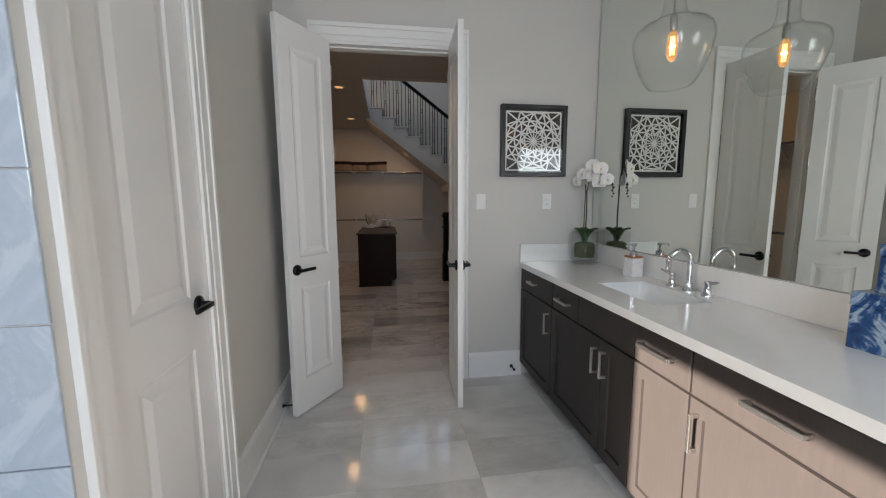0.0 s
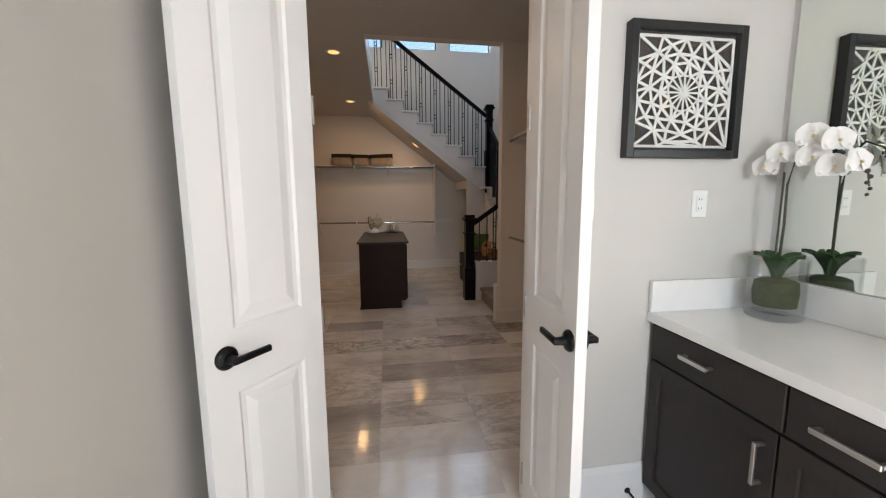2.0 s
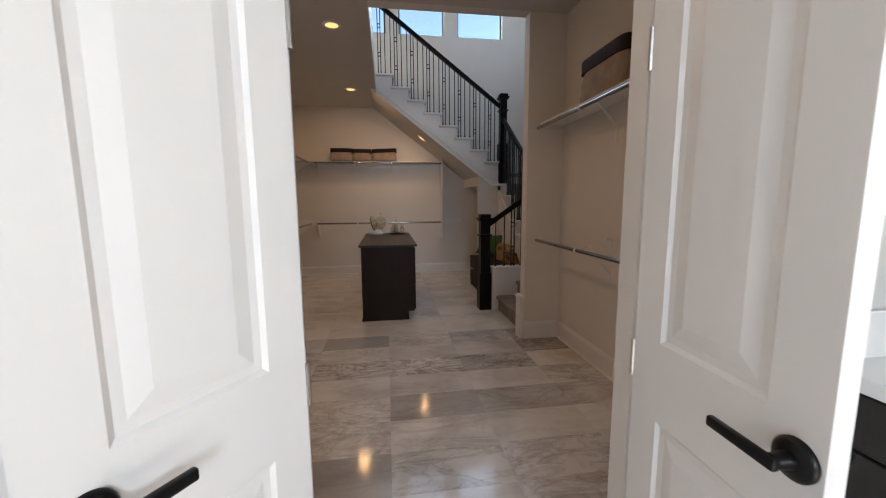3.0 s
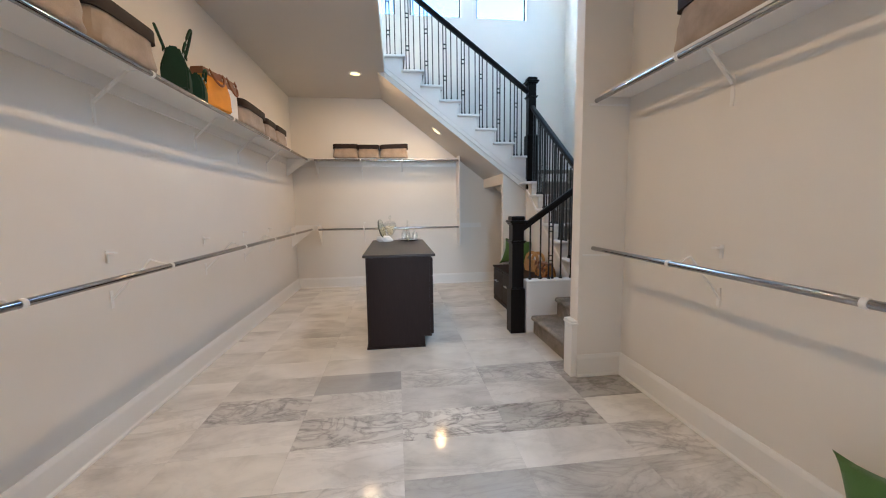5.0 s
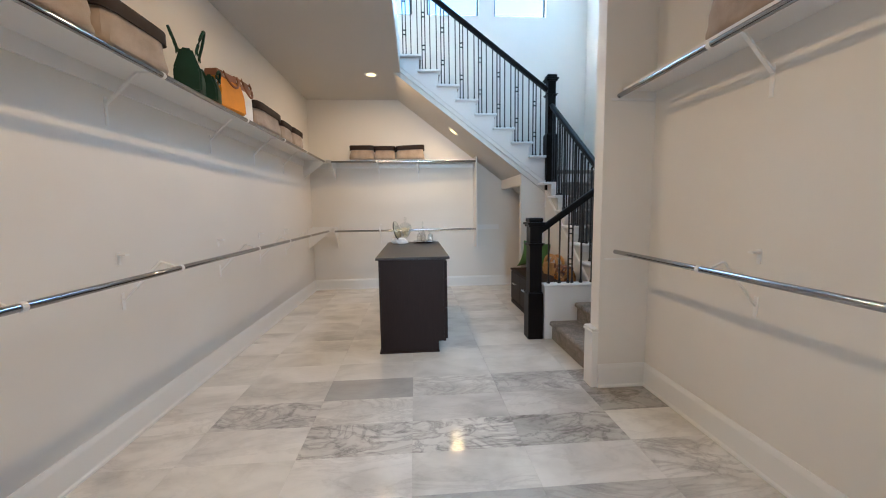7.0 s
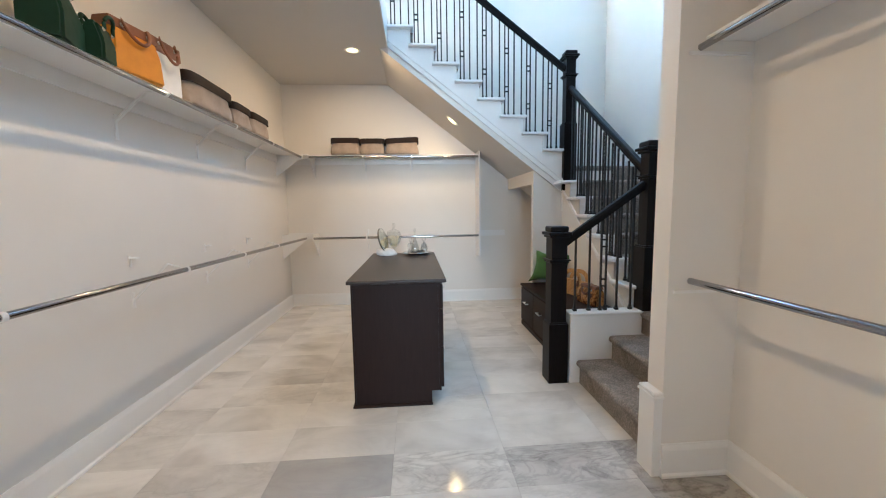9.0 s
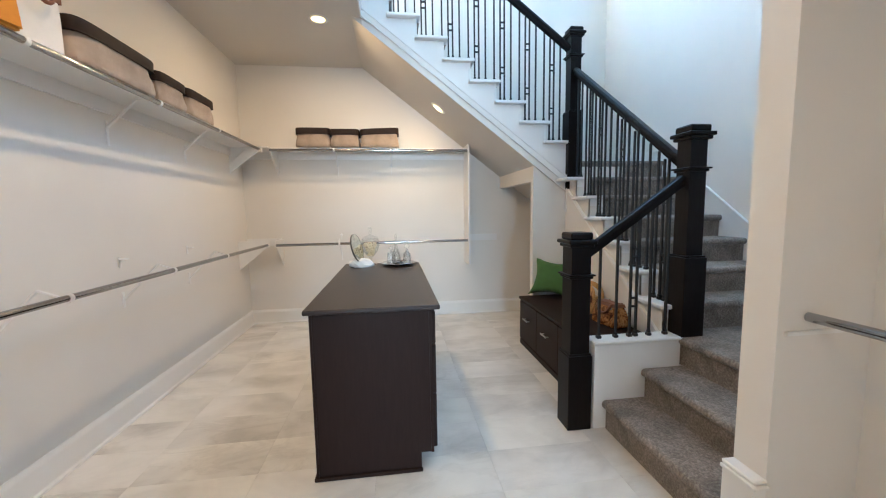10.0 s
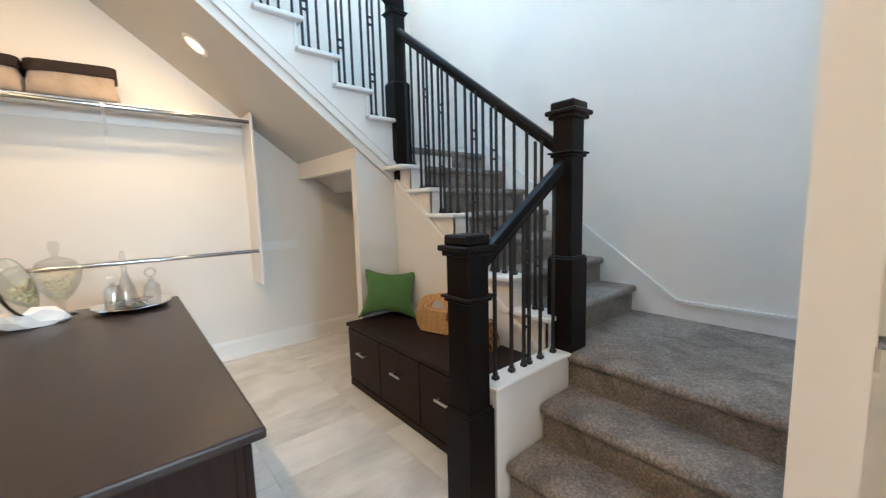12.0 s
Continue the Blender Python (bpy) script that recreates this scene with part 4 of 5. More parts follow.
# ---- handbags on the shelf ----
def tote(name, label, m, length, depth, height, body, trim_mat, handle_mat, handle_h, band=0.0, flare=0.82, top=0.42):
    b = thing(name, label, "handbag", "handbags", m)
    bm = bmesh.new()
    lo = [bm.verts.new(p) for p in ((-length / 2, -depth / 2, 0), (length / 2, -depth / 2, 0), (length / 2, depth / 2, 0), (-length / 2, depth / 2, 0))]
    md = [bm.verts.new((v.co.x * (1 + flare) / 2, v.co.y * 1.02, height * 0.5)) for v in lo]
    hi = [bm.verts.new((v.co.x * flare, v.co.y * top, height)) for v in lo]
    for a, c in ((lo, md), (md, hi)):
        for k in range(4):
            bm.faces.new((a[k], a[(k + 1) % 4], c[(k + 1) % 4], c[k]))
    bm.faces.new(list(reversed(lo)))
    bm.faces.new(hi)
    bmesh.ops.bevel(bm, geom=list(bm.edges), offset=0.012, segments=2, affect="EDGES")
    part("body", bm, body, b, "", True)
    if band:
        bm = bmesh.new()
        f = 1 - 2 * band / height
        low = (length / 2 * ((1 + flare) / 2 * (1 - f) + flare * f) + 0.004, depth / 2 * (1.02 * (1 - f) + top * f) + 0.004, height - band)
        upp = (length / 2 * flare + 0.004, depth / 2 * top + 0.004, height + 0.003)
        rims = [[bm.verts.new((sx * x, sy * y, z)) for sx, sy in ((-1, -1), (1, -1), (1, 1), (-1, 1))] for x, y, z in (low, upp)]
        for k in range(4):
            bm.faces.new((rims[0][k], rims[0][(k + 1) % 4], rims[1][(k + 1) % 4], rims[1][k]))
        bm.faces.new(list(reversed(rims[0])))
        bm.faces.new(rims[1])
        part("top_band", bm, trim_mat, b)
    for s in (-1, 1):
        bm = bmesh.new()
        w = length * 0.24
        y = s * (depth * top / 2 + 0.022)
        pts = [(-w, y, height - 0.03)] + [(-w * math.cos(math.pi * k / 12), y + s * 0.30 * abs(handle_h) * math.sin(math.pi * k / 12), height + handle_h * math.sin(math.pi * k / 12)) for k in range(13)] + [(w, y, height - 0.03)]
        tube(bm, pts, 0.009, 8)
        part("handle", bm, handle_mat, b, "", True)
        for e in (-1, 1):
            bm = bmesh.new()
            lathe(bm, [(0, 0), (0.011, 0), (0.009, 0.005), (0, 0.006)], seg=12)
            bmesh.ops.transform(bm, matrix=pose(e * w, s * (depth * top / 2 + 0.018), height - 0.030, -90 * s), verts=bm.verts)
            part("stud", bm, M_NICKEL, b, "", True)
    return b


tote("handbag", "dark green leather tote bag with upright handles", pose(LX + 0.03, 5.81, SZ, 0, 0, 112), 0.26, 0.15, 0.27, M_GREENBAG, M_GREENBAG, M_GREENBAG, 0.15)
tote("handbag", "small dark green leather bag behind the tote", pose(LX + 0.06, 6.02, SZ, 0, 0, 105), 0.18, 0.10, 0.19, M_GREENBAG, M_GREENBAG, M_GREENBAG, 0.04)
tote("handbag", "orange leather handbag with brown handles", pose(LX + 0.05, 6.22, SZ, 0, 0, 80), 0.32, 0.15, 0.275, M_ORANGE, M_BROWNL, M_BROWNL, -0.10, 0.05, top=0.55)
tote("handbag", "white canvas tote bag with a brown leather top", pose(LX + 0.02, 6.50, SZ, 0, 0, 86), 0.27, 0.13, 0.310, M_CANVAS, M_BROWNL, M_BROWNL, -0.13, 0.075, 0.97, 0.9)



# ---- island dresser ----
isl = thing("island_dresser", "espresso wood island dresser with drawers on one side", "dresser")
IX0, IX1, IY0, IY1, IH = -0.400, 0.190, 6.408, 7.985, 0.878
part("body", boxes((IX0, IX1, IY0, IY1, 0.10, IH - 0.024), (IX0, 0.125, IY0 + 0.004, IY1 - 0.004, 0.0, 0.10)), M_ESPRESSO, isl)
bm = bmesh.new()
box(bm, IX0 - 0.026, IX1 + 0.042, IY0 - 0.025, IY1 + 0.025, IH - 0.024, IH, 0.006, 2)
part("worktop", bm, M_TOP, isl)
bm = boxes((IX0 - 0.012, 0.130, IY0 - 0.012, IY0 + 0.004, 0, 0.018), (IX0 - 0.012, IX0, IY0 + 0.004, IY1, 0, 0.018), bevel=0.003)
part("base_moulding", bm, M_ESPRESSO, isl)
part("corner_trim", boxes((IX0, IX0 + 0.012, IY0 - 0.006, IY0, 0.018, IH - 0.024)), M_ESPRESSO, isl)
part("corner_trim", boxes((IX1 - 0.014, IX1, IY0 - 0.006, IY0, 0.10, IH - 0.024)), M_ESPRESSO, isl)
for c in range(2):
    ya = IY0 + 0.012 + c * 0.79
    for za, zb in ((0.115, 0.40), (0.406, 0.665), (0.671, 0.835)):
        bm = boxes((IX1, IX1 + 0.020, ya, ya + 0.782, za, zb), bevel=0.004)
        dr = part("drawer_front", bm, M_ESPRESSO, isl)
        bm = boxes((IX1 + 0.045, IX1 + 0.053, ya + 0.31, ya + 0.47, (za + zb) / 2 - 0.006, (za + zb) / 2 + 0.006), (IX1 + 0.020, IX1 + 0.045, ya + 0.315, ya + 0.325, (za + zb) / 2 - 0.005, (za + zb) / 2 + 0.005), (IX1 + 0.020, IX1 + 0.045, ya + 0.455, ya + 0.465, (za + zb) / 2 - 0.005, (za + zb) / 2 + 0.005))
        part("pull", bm, M_NICKEL, dr, "brushed nickel pull")

# things on the island
vm = thing("vanity_mirror", "round tilted vanity mirror set in a white stone base", "mirror", m=pose(-0.262, 7.79, IH, 0, 0, 24))
bm = bmesh.new()
bmesh.ops.create_icosphere(bm, subdivisions=2, radius=1.0)
for v in bm.verts:
    v.co *= 1 + 0.34 * noise.noise(v.co * 1.3 + Vector((4.0, 1.0, 2.0)))
    v.co = Vector((v.co.x * 0.112, v.co.y * 0.066, max(0.0, v.co.z * 0.052 + 0.024 - v.co.x * 0.018)))
part("stone_base", bm, M_STONEWHITE, vm, "rough white quartz base")
tip = pose(-0.042, 0.008, 0.160, 76, 0, 52)
bm = bmesh.new()
lathe(bm, [(0.0, 0.0), (0.116, 0.0), (0.120, 0.004), (0.120, 0.012), (0.1185, 0.015), (0.117, 0.012), (0.0, 0.012)], seg=44)
bmesh.ops.transform(bm, matrix=tip, verts=bm.verts)
rim = part("mirror_rim", bm, M_BRONZE, vm, "dark bronze rim", True)
bm = bmesh.new()
lathe(bm, [(0.0, 0.0125), (0.117, 0.0125), (0.117, 0.0135), (0.0, 0.0135)], seg=44)
bmesh.ops.transform(bm, matrix=tip, verts=bm.verts)
part("mirror_glass", bm, M_MIRROR, rim)

jar = thing("apothecary_jar", "footed glass apothecary jar full of dried cream petals", "jar", m=pose(-0.195, 7.93, IH))
part("bowl", lathe(bmesh.new(), [(0.0, 0.0), (0.052, 0.0), (0.050, 0.006), (0.014, 0.014), (0.011, 0.050), (0.018, 0.064), (0.040, 0.085), (0.062, 0.118), (0.077, 0.160), (0.080, 0.195), (0.070, 0.225), (0.062, 0.232), (0.059, 0.232), (0.067, 0.224), (0.077, 0.194), (0.074, 0.160), (0.059, 0.120), (0.037, 0.088), (0.0, 0.070)], seg=36), M_JAR, jar, "", True)
rnd = random.Random(11)
bm = bmesh.new()
for k in range(90):
    z = 0.084 + 0.100 * rnd.random()
    rr = (0.018 + 0.040 * (z - 0.084) / 0.1) * math.sqrt(rnd.random())
    a = rnd.uniform(0, 2 * math.pi)
    petal = bmesh.ops.create_icosphere(bm, subdivisions=1, radius=0.0155)["verts"]
    bmesh.ops.transform(bm, matrix=pose(rr * math.cos(a), rr * math.sin(a), z, rnd.uniform(0, 180), rnd.uniform(0, 180)) @ Matrix.Diagonal((1.2, 0.85, 0.4, 1)), verts=petal)
part("filling", bm, M_POTPOURRI, jar, "dried cream petals", True)
part("lid", lathe(bmesh.new(), [(0.068, 0.233), (0.064, 0.240), (0.030, 0.254), (0.011, 0.262), (0.013, 0.274), (0.019, 0.298), (0.018, 0.318), (0.010, 0.328), (0.0, 0.329)], seg=28), M_JAR, jar, "", True)

TRX, TRY = 0.045, 7.855
bm = lathe(bmesh.new(), [(0.0, 0.010), (0.100, 0.010), (0.128, 0.022), (0.146, 0.030), (0.144, 0.034), (0.124, 0.027), (0.098, 0.014), (0.0, 0.014)], seg=64)
for v in bm.verts:
    r = math.hypot(v.co.x, v.co.y)
    if r > 0.12:
        g = 1 + 0.020 * math.cos(8 * math.atan2(v.co.y, v.co.x))
        v.co.x, v.co.y = v.co.x * g, v.co.y * g
tray = solid("tray", bm, M_CHROME, "round scalloped silver tray on the dresser", "tray", smooth=True, m=pose(TRX, TRY, IH - 0.010))


def bottle(label, dx, dy, flask, stopper, ring=0.0):
    """A turned flask with its stopper; ring: a loop that crowns it."""
    p = thing("perfume_bottle", label, "bottle", "bottles on the tray", pose(TRX + dx, TRY + dy, IH + 0.004))
    inner = [(max(0.0, r - 0.004), max(z, 0.008)) for r, z in reversed(flask)]
    part("flask", lathe(bmesh.new(), [(0.0, 0.0)] + flask + inner, seg=24), M_CRYSTAL, p, "", True)
    bm = lathe(bmesh.new(), stopper, seg=16)
    if ring:
        zc = stopper[-1][1] + ring
        tube(bm, [(ring * math.cos(2 * math.pi * k / 20), 0, zc + ring * math.sin(2 * math.pi * k / 20)) for k in range(21)], 0.005, 8)
    part("stopper", bm, M_CRYSTAL, p, "", True)


bottle("squat clear glass perfume bottle with a faceted stopper", -0.062, -0.02, [(0.034, 0.0), (0.036, 0.006), (0.034, 0.092), (0.028, 0.108), (0.012, 0.116), (0.012, 0.126)], [(0.0, 0.122), (0.012, 0.126), (0.020, 0.142), (0.016, 0.158), (0.0, 0.164)])
bottle("tall clear glass perfume bottle with a slender stopper", -0.018, 0.045, [(0.046, 0.0), (0.048, 0.006), (0.034, 0.09), (0.013, 0.150), (0.011, 0.190)], [(0.0, 0.184), (0.010, 0.192), (0.005, 0.204), (0.013, 0.235), (0.006, 0.262), (0.0, 0.266)])
bottle("clear glass perfume bottle with a ring stopper", 0.076, 0.0, [(0.028, 0.0), (0.030, 0.006), (0.038, 0.050), (0.030, 0.094), (0.012, 0.110), (0.012, 0.120)], [(0.0, 0.116), (0.012, 0.120), (0.007, 0.132), (0.0, 0.134)], 0.020)
for dx, dy, s in ((-0.005, -0.060, 0.026), (0.032, -0.050, 0.021), (0.020, 0.0, 0.022)):
    bm = bmesh.new()
    bmesh.ops.create_icosphere(bm, subdivisions=2, radius=s)
    for v in bm.verts:
        v.co *= 1 + 0.25 * noise.noise(v.co * 60)
        v.co.z = max(v.co.z * 0.7, -s * 0.5)
    solid("trinket", bm, M_BRONZE, "small dark brown carved trinket on the tray", "ornament", "trinkets on the tray", False, pose(TRX + dx, TRY + dy, IH + 0.004 + s * 0.5))

# ---- storage bench under the stairs ----
bench = thing("storage_bench", "dark wood storage bench with three drawers", "bench")
BX0, BX1, BY0, BY1, BH = 1.255, 1.705, 6.80, 8.13, 0.478
part("body", boxes((BX0, BX1, BY0, BY1, 0.055, BH - 0.025), (BX0 + 0.01, BX1, BY0, BY1, 0.0, 0.055)), M_ESPRESSO, bench)
bm = bmesh.new()
box(bm, BX0 - 0.022, BX1, BY0 - 0.015, BY1 + 0.015, BH - 0.025, BH, 0.005, 2)
part("seat_top", bm, M_ESPRESSO, bench)
part("base_moulding", boxes((BX0 - 0.012, BX0 + 0.01, BY0, BY1, 0, 0.05), bevel=0.003), M_ESPRESSO, bench)
dw = (BY1 - BY0 - 0.02) / 3
for k in range(3):
    ya = BY0 + 0.01 + k * dw
    dr = part("drawer_front", boxes((BX0 - 0.018, BX0, ya + 0.003, ya + dw - 0.003, 0.065, BH - 0.035), bevel=0.003), M_ESPRESSO, bench)
    zc = 0.298
    yc = ya + dw / 2
    bm = boxes((BX0 - 0.050, BX0 - 0.042, yc - 0.055, yc + 0.055, zc - 0.007, zc + 0.007), (BX0 - 0.042, BX0 - 0.018, yc - 0.050, yc - 0.041, zc - 0.005, zc + 0.005), (BX0 - 0.042, BX0 - 0.018, yc + 0.041, yc + 0.050, zc - 0.005, zc + 0.005), bevel=0.002)
    part("pull", bm, M_NICKEL, dr, "brushed nickel pull")


def cushion(name, label, m, w, h, d, material):
    """A stuffed square cushion, standing: x width, z height, y thickness."""
    bm = bmesh.new()
    n = 18
    grid = {}
    for s in (-1, 1):
        for i in range(n + 1):
            for j in range(n + 1):
                u, v = 2 * i / n - 1, 2 * j / n - 1
                pull = 1 - 0.34 * (1 - abs(u) ** 1.6) * abs(v) ** 3.0
                pull2 = 1 - 0.27 * (1 - abs(v) ** 1.6) * abs(u) ** 3
                t = (max(0.0, (1 - u * u) * (1 - v * v))) ** 0.42
                wr = 0.007 * noise.noise(Vector((u * 3, v * 3, s * 2.0))) + 0.004 * noise.noise(Vector((u * 9, v * 5, s * 4.0)))
                if s > 0 and (i in (0, n) or j in (0, n)):
                    grid[(s, i, j)] = grid[(-1, i, j)]
                    continue
                grid[(s, i, j)] = bm.verts.new((u * w / 2 * pull2, s * (d / 2 * t + wr * t), h / 2 + v * h / 2 * pull))
        for i in range(n):
            for j in range(n):
                q = [grid[(s, i, j)], grid[(s, i + 1, j)], grid[(s, i + 1, j + 1)], grid[(s, i, j + 1)]]
                bm.faces.new(q)
    return solid(name, bm, material, label, "cushion", "", True, m)


cushion("cushion", "green fabric throw cushion leaning on the bench end", pose(1.49, 7.97, BH + 0.002, -20, 5, -36), 0.45, 0.40, 0.17, M_GREENFAB)
cushion("cushion", "green fabric floor cushion leaning against the closet wall", pose(1.40, 3.79, 0.075, 14, 0, 90) @ pose(0, 0, 0, 0, 20, 0), 0.42, 0.41, 0.14, M_GREENFAB)


def bamboo_bag(m):
    """A half-moon bag of bamboo slats: stacked slats, an arched rim on either side, a tassel."""
    b = thing("bamboo_handbag", "small half-moon bamboo slat handbag on the bench", "handbag", m=m)
    outline = [(0.105, 0.0), (0.140, 0.035), (0.155, 0.075), (0.155, 0.115), (0.142, 0.150)]

    def half_width(z):
        for (w0, z0), (w1, z1) in zip(outline, outline[1:]):
            if z <= z1:
                return w0 + (w1 - w0) * (z - z0) / (z1 - z0)
        return outline[-1][0]

    for k in range(11):
        z = 0.0135 * k
        w = half_width(z + 0.006)
        part("slat", boxes((-w, w, -0.052, 0.052, z, z + 0.0115), bevel=0.003), M_BAMBOO, b)
    for s in (-1, 1):
        bm = bmesh.new()
        rows = []
        for k in range(15):
            a = math.pi * k / 14
            rows.append([bm.verts.new((r * math.cos(a), s * 0.046 + d, 0.148 + h * math.sin(a))) for r, h in ((0.142, 0.108), (0.100, 0.070)) for d in (-0.006, 0.006)])
        for p, q in zip(rows, rows[1:]):
            for i, k in ((0, 1), (1, 3), (3, 2), (2, 0)):
                bm.faces.new((p[i], p[k], q[k], q[i]))
        for e in (rows[0], rows[-1]):
            bm.faces.new((e[0], e[1], e[3], e[2]))
        part("handle", bm, M_BAMBOO, b)
    part("tassel", lathe(tube(bmesh.new(), [(0.115, -0.056, 0.19), (0.12, -0.062, 0.15)], 0.003, 6), [(0.0, 0.155), (0.009, 0.150), (0.014, 0.100), (0.0, 0.095)], 0.120, -0.064, 10), M_BROWNL, b, "dark brown tassel", True)
    return b


bamboo_bag(pose(1.585, 7.50, BH, -8, 0, -76))
tote("handbag", "mottled brown leather handbag on the bench", pose(1.59, 7.13, BH, 0, 0, -80), 0.25, 0.14, 0.165, M_SNAKE, M_BROWNL, M_BROWNL, -0.07, 0.02, 0.80)

# ---- vanity ----
van = thing("vanity_cabinet", "dark brown shaker vanity cabinet with nickel bar pulls", "vanity")
VX0 = 1.105
VY0, VY1 = -1.6, YD0 - 0.004
part("body", boxes((VX0, XM, VY0, VY1, 0.10, 0.775), (VX0, VX0 + 0.02, VY0, VY1, 0.775, 0.873), (VX0 + 0.07, XM, VY0, VY1, 0.0, 0.10)), M_VANITY, van)


def shaker(y0, y1, z0, z1, name="cabinet_door", rail_w=0.055, flat=False):
    x0 = VX0 - 0.020
    if flat:
        return part(name, boxes((x0, VX0, y0, y1, z0, z1), bevel=0.003), M_VANITY, van)
    bm = bmesh.new()
    loops = []
    for x, i in ((VX0, 0.0), (x0 + 0.0015, 0.0), (x0, 0.0015), (x0, rail_w), (x0 + 0.010, rail_w + 0.002)):
        loops.append([bm.verts.new((x, a, c)) for a, c in ((y0 + i, z0 + i), (y1 - i, z0 + i), (y1 - i, z1 - i), (y0 + i, z1 - i))])
    for p, q in zip(loops, loops[1:]):
        for k in range(4):
            bm.faces.new((p[k], p[(k + 1) % 4], q[(k + 1) % 4], q[k]))
    bm.faces.new(loops[0])
    bm.faces.new(loops[-1])
    return part(name, bm, M_VANITY, van)


def pull_bar(parent, y, z, length, upright):
    x0 = VX0 - 0.020
    if upright:
        bm = boxes((x0 - 0.036, x0 - 0.026, y - 0.006, y + 0.006, z - length / 2, z + length / 2), (x0 - 0.026, x0, y - 0.006, y + 0.006, z - length / 2, z - length / 2 + 0.012), (x0 - 0.026, x0, y - 0.006, y + 0.006, z + length / 2 - 0.012, z + length / 2), bevel=0.0012)
    else:
        bm = boxes((x0 - 0.036, x0 - 0.026, y - length / 2, y + length / 2, z - 0.008, z + 0.008), (x0 - 0.026, x0, y - length / 2, y - length / 2 + 0.012, z - 0.006, z + 0.006), (x0 - 0.026, x0, y + length / 2 - 0.012, y + length / 2, z - 0.006, z + 0.006), bevel=0.0012)
    part("pull", bm, M_NICKEL, parent, "brushed nickel bar pull")


G = 0.004
# drawers and doors from the door wall towards the room
d = shaker(2.43 + G, 2.985, 0.715, 0.865, "drawer_front", flat=True)
pull_bar(d, 2.735, 0.800, 0.125, False)
d = shaker(2.11 + G, 2.43 - G, 0.715, 0.865, "drawer_front", flat=True)
pull_bar(d, 2.27, 0.790, 0.15, False)
shaker(1.64 + G, 2.11 - G, 0.715, 0.865, "drawer_front", flat=True)
d = shaker(1.34 + G, 1.64 - G, 0.715, 0.865, "drawer_front", flat=True)
pull_bar(d, 1.50, 0.800, 0.17, False)
d = shaker(0.62 + G, 1.34 - G, 0.715, 0.865, "drawer_front", flat=True)
pull_bar(d, 1.05, 0.800, 0.17, False)
d = shaker(2.44 + G, 2.985, 0.115, 0.706)
pull_bar(d, 2.48, 0.59, 0.14, True)
d = shaker(1.875 + G, 2.44 - G, 0.115, 0.706)
pull_bar(d, 1.912, 0.59, 0.135, True)
d = shaker(1.64 + G, 1.875 - G, 0.115, 0.706)
pull_bar(d, 1.838, 0.595, 0.135, True)
d = shaker(1.34 + G, 1.64 - G, 0.115, 0.706)
d = shaker(0.62 + G, 1.34 - G, 0.115, 0.706)
pull_bar(d, 1.300, 0.595, 0.135, True)
for k in range(4):
    shaker(0.62 - 0.55 * (k + 1) + G, 0.62 - 0.55 * k - G, 0.115, 0.865)

# quartz counter with the basin cut out
SX0, SX1, SY0, SY1 = 1.24, 1.53, 1.72, 2.19
CX0 = 1.072
ctop = thing("countertop", "polished white quartz vanity countertop with backsplash", "countertop")
bm = bmesh.new()
gx, gy = (CX0, SX0, SX1, XM), (VY0, SY0, SY1, VY1)
tp = [[bm.verts.new((x, y, 0.914)) for y in gy] for x in gx]
bt = [[bm.verts.new((x, y, 0.874)) for y in gy] for x in gx]
for i in range(3):
    for k in range(3):
        if (i, k) != (1, 1):
            bm.faces.new((tp[i][k], tp[i + 1][k], tp[i + 1][k + 1], tp[i][k + 1]))
            bm.faces.new((bt[i][k], bt[i][k + 1], bt[i + 1][k + 1], bt[i + 1][k]))
rims = [((i, 0), (i + 1, 0)) for i in range(3)] + [((i, 3), (i + 1, 3)) for i in range(3)] + [((0, i), (0, i + 1)) for i in range(3)] + [((3, i), (3, i + 1)) for i in range(3)] + [((1, 1), (2, 1)), ((1, 2), (2, 2)), ((1, 1), (1, 2)), ((2, 1), (2, 2))]
for p, q in rims:
    bm.faces.new((tp[p[0]][p[1]], tp[q[0]][q[1]], bt[q[0]][q[1]], bt[p[0]][p[1]]))
part("slab", bm, M_QUARTZ, ctop)
part("backsplash", boxes((XM - 0.020, XM, VY0, VY1 - 0.020, 0.914, 1.050), bevel=0.002), M_QUARTZ, ctop)
part("side_splash", boxes((CX0 + 0.002, XM, VY1 - 0.020, VY1, 0.914, 1.050), bevel=0.002), M_QUARTZ, ctop)
bm = bmesh.new()
rings = []
for z, f in ((0.9139, 1.0), (0.90, 1.02), (0.83, 0.95), (0.79, 0.80), (0.782, 0.3)):
    ring = []
    for k in range(40):
        a = 2 * math.pi * k / 40
        ca, sa = math.cos(a), math.sin(a)
        e = 0.30
        ring.append(bm.verts.new(((SX0 + SX1) / 2 + math.copysign(abs(ca) ** e, ca) * (SX1 - SX0) / 2 * f, (SY0 + SY1) / 2 + math.copysign(abs(sa) ** e, sa) * (SY1 - SY0) / 2 * f, z)))
    rings.append(ring)
for a, c in zip(rings, rings[1:]):
    for k in range(40):
        bm.faces.new((a[k], a[(k + 1) % 40], c[(k + 1) % 40], c[k]))
bm.faces.new(rings[-1])
sink = solid("sink_basin", bm, M_PORCELAIN, "white rectangular undermount porcelain sink basin", "sink", smooth=True)
part("drain", lathe(bmesh.new(), [(0, 0.784), (0.022, 0.784), (0.022, 0.787), (0.0, 0.788)], (SX0 + SX1) / 2, (SY0 + SY1) / 2, 20), M_CHROME, sink)

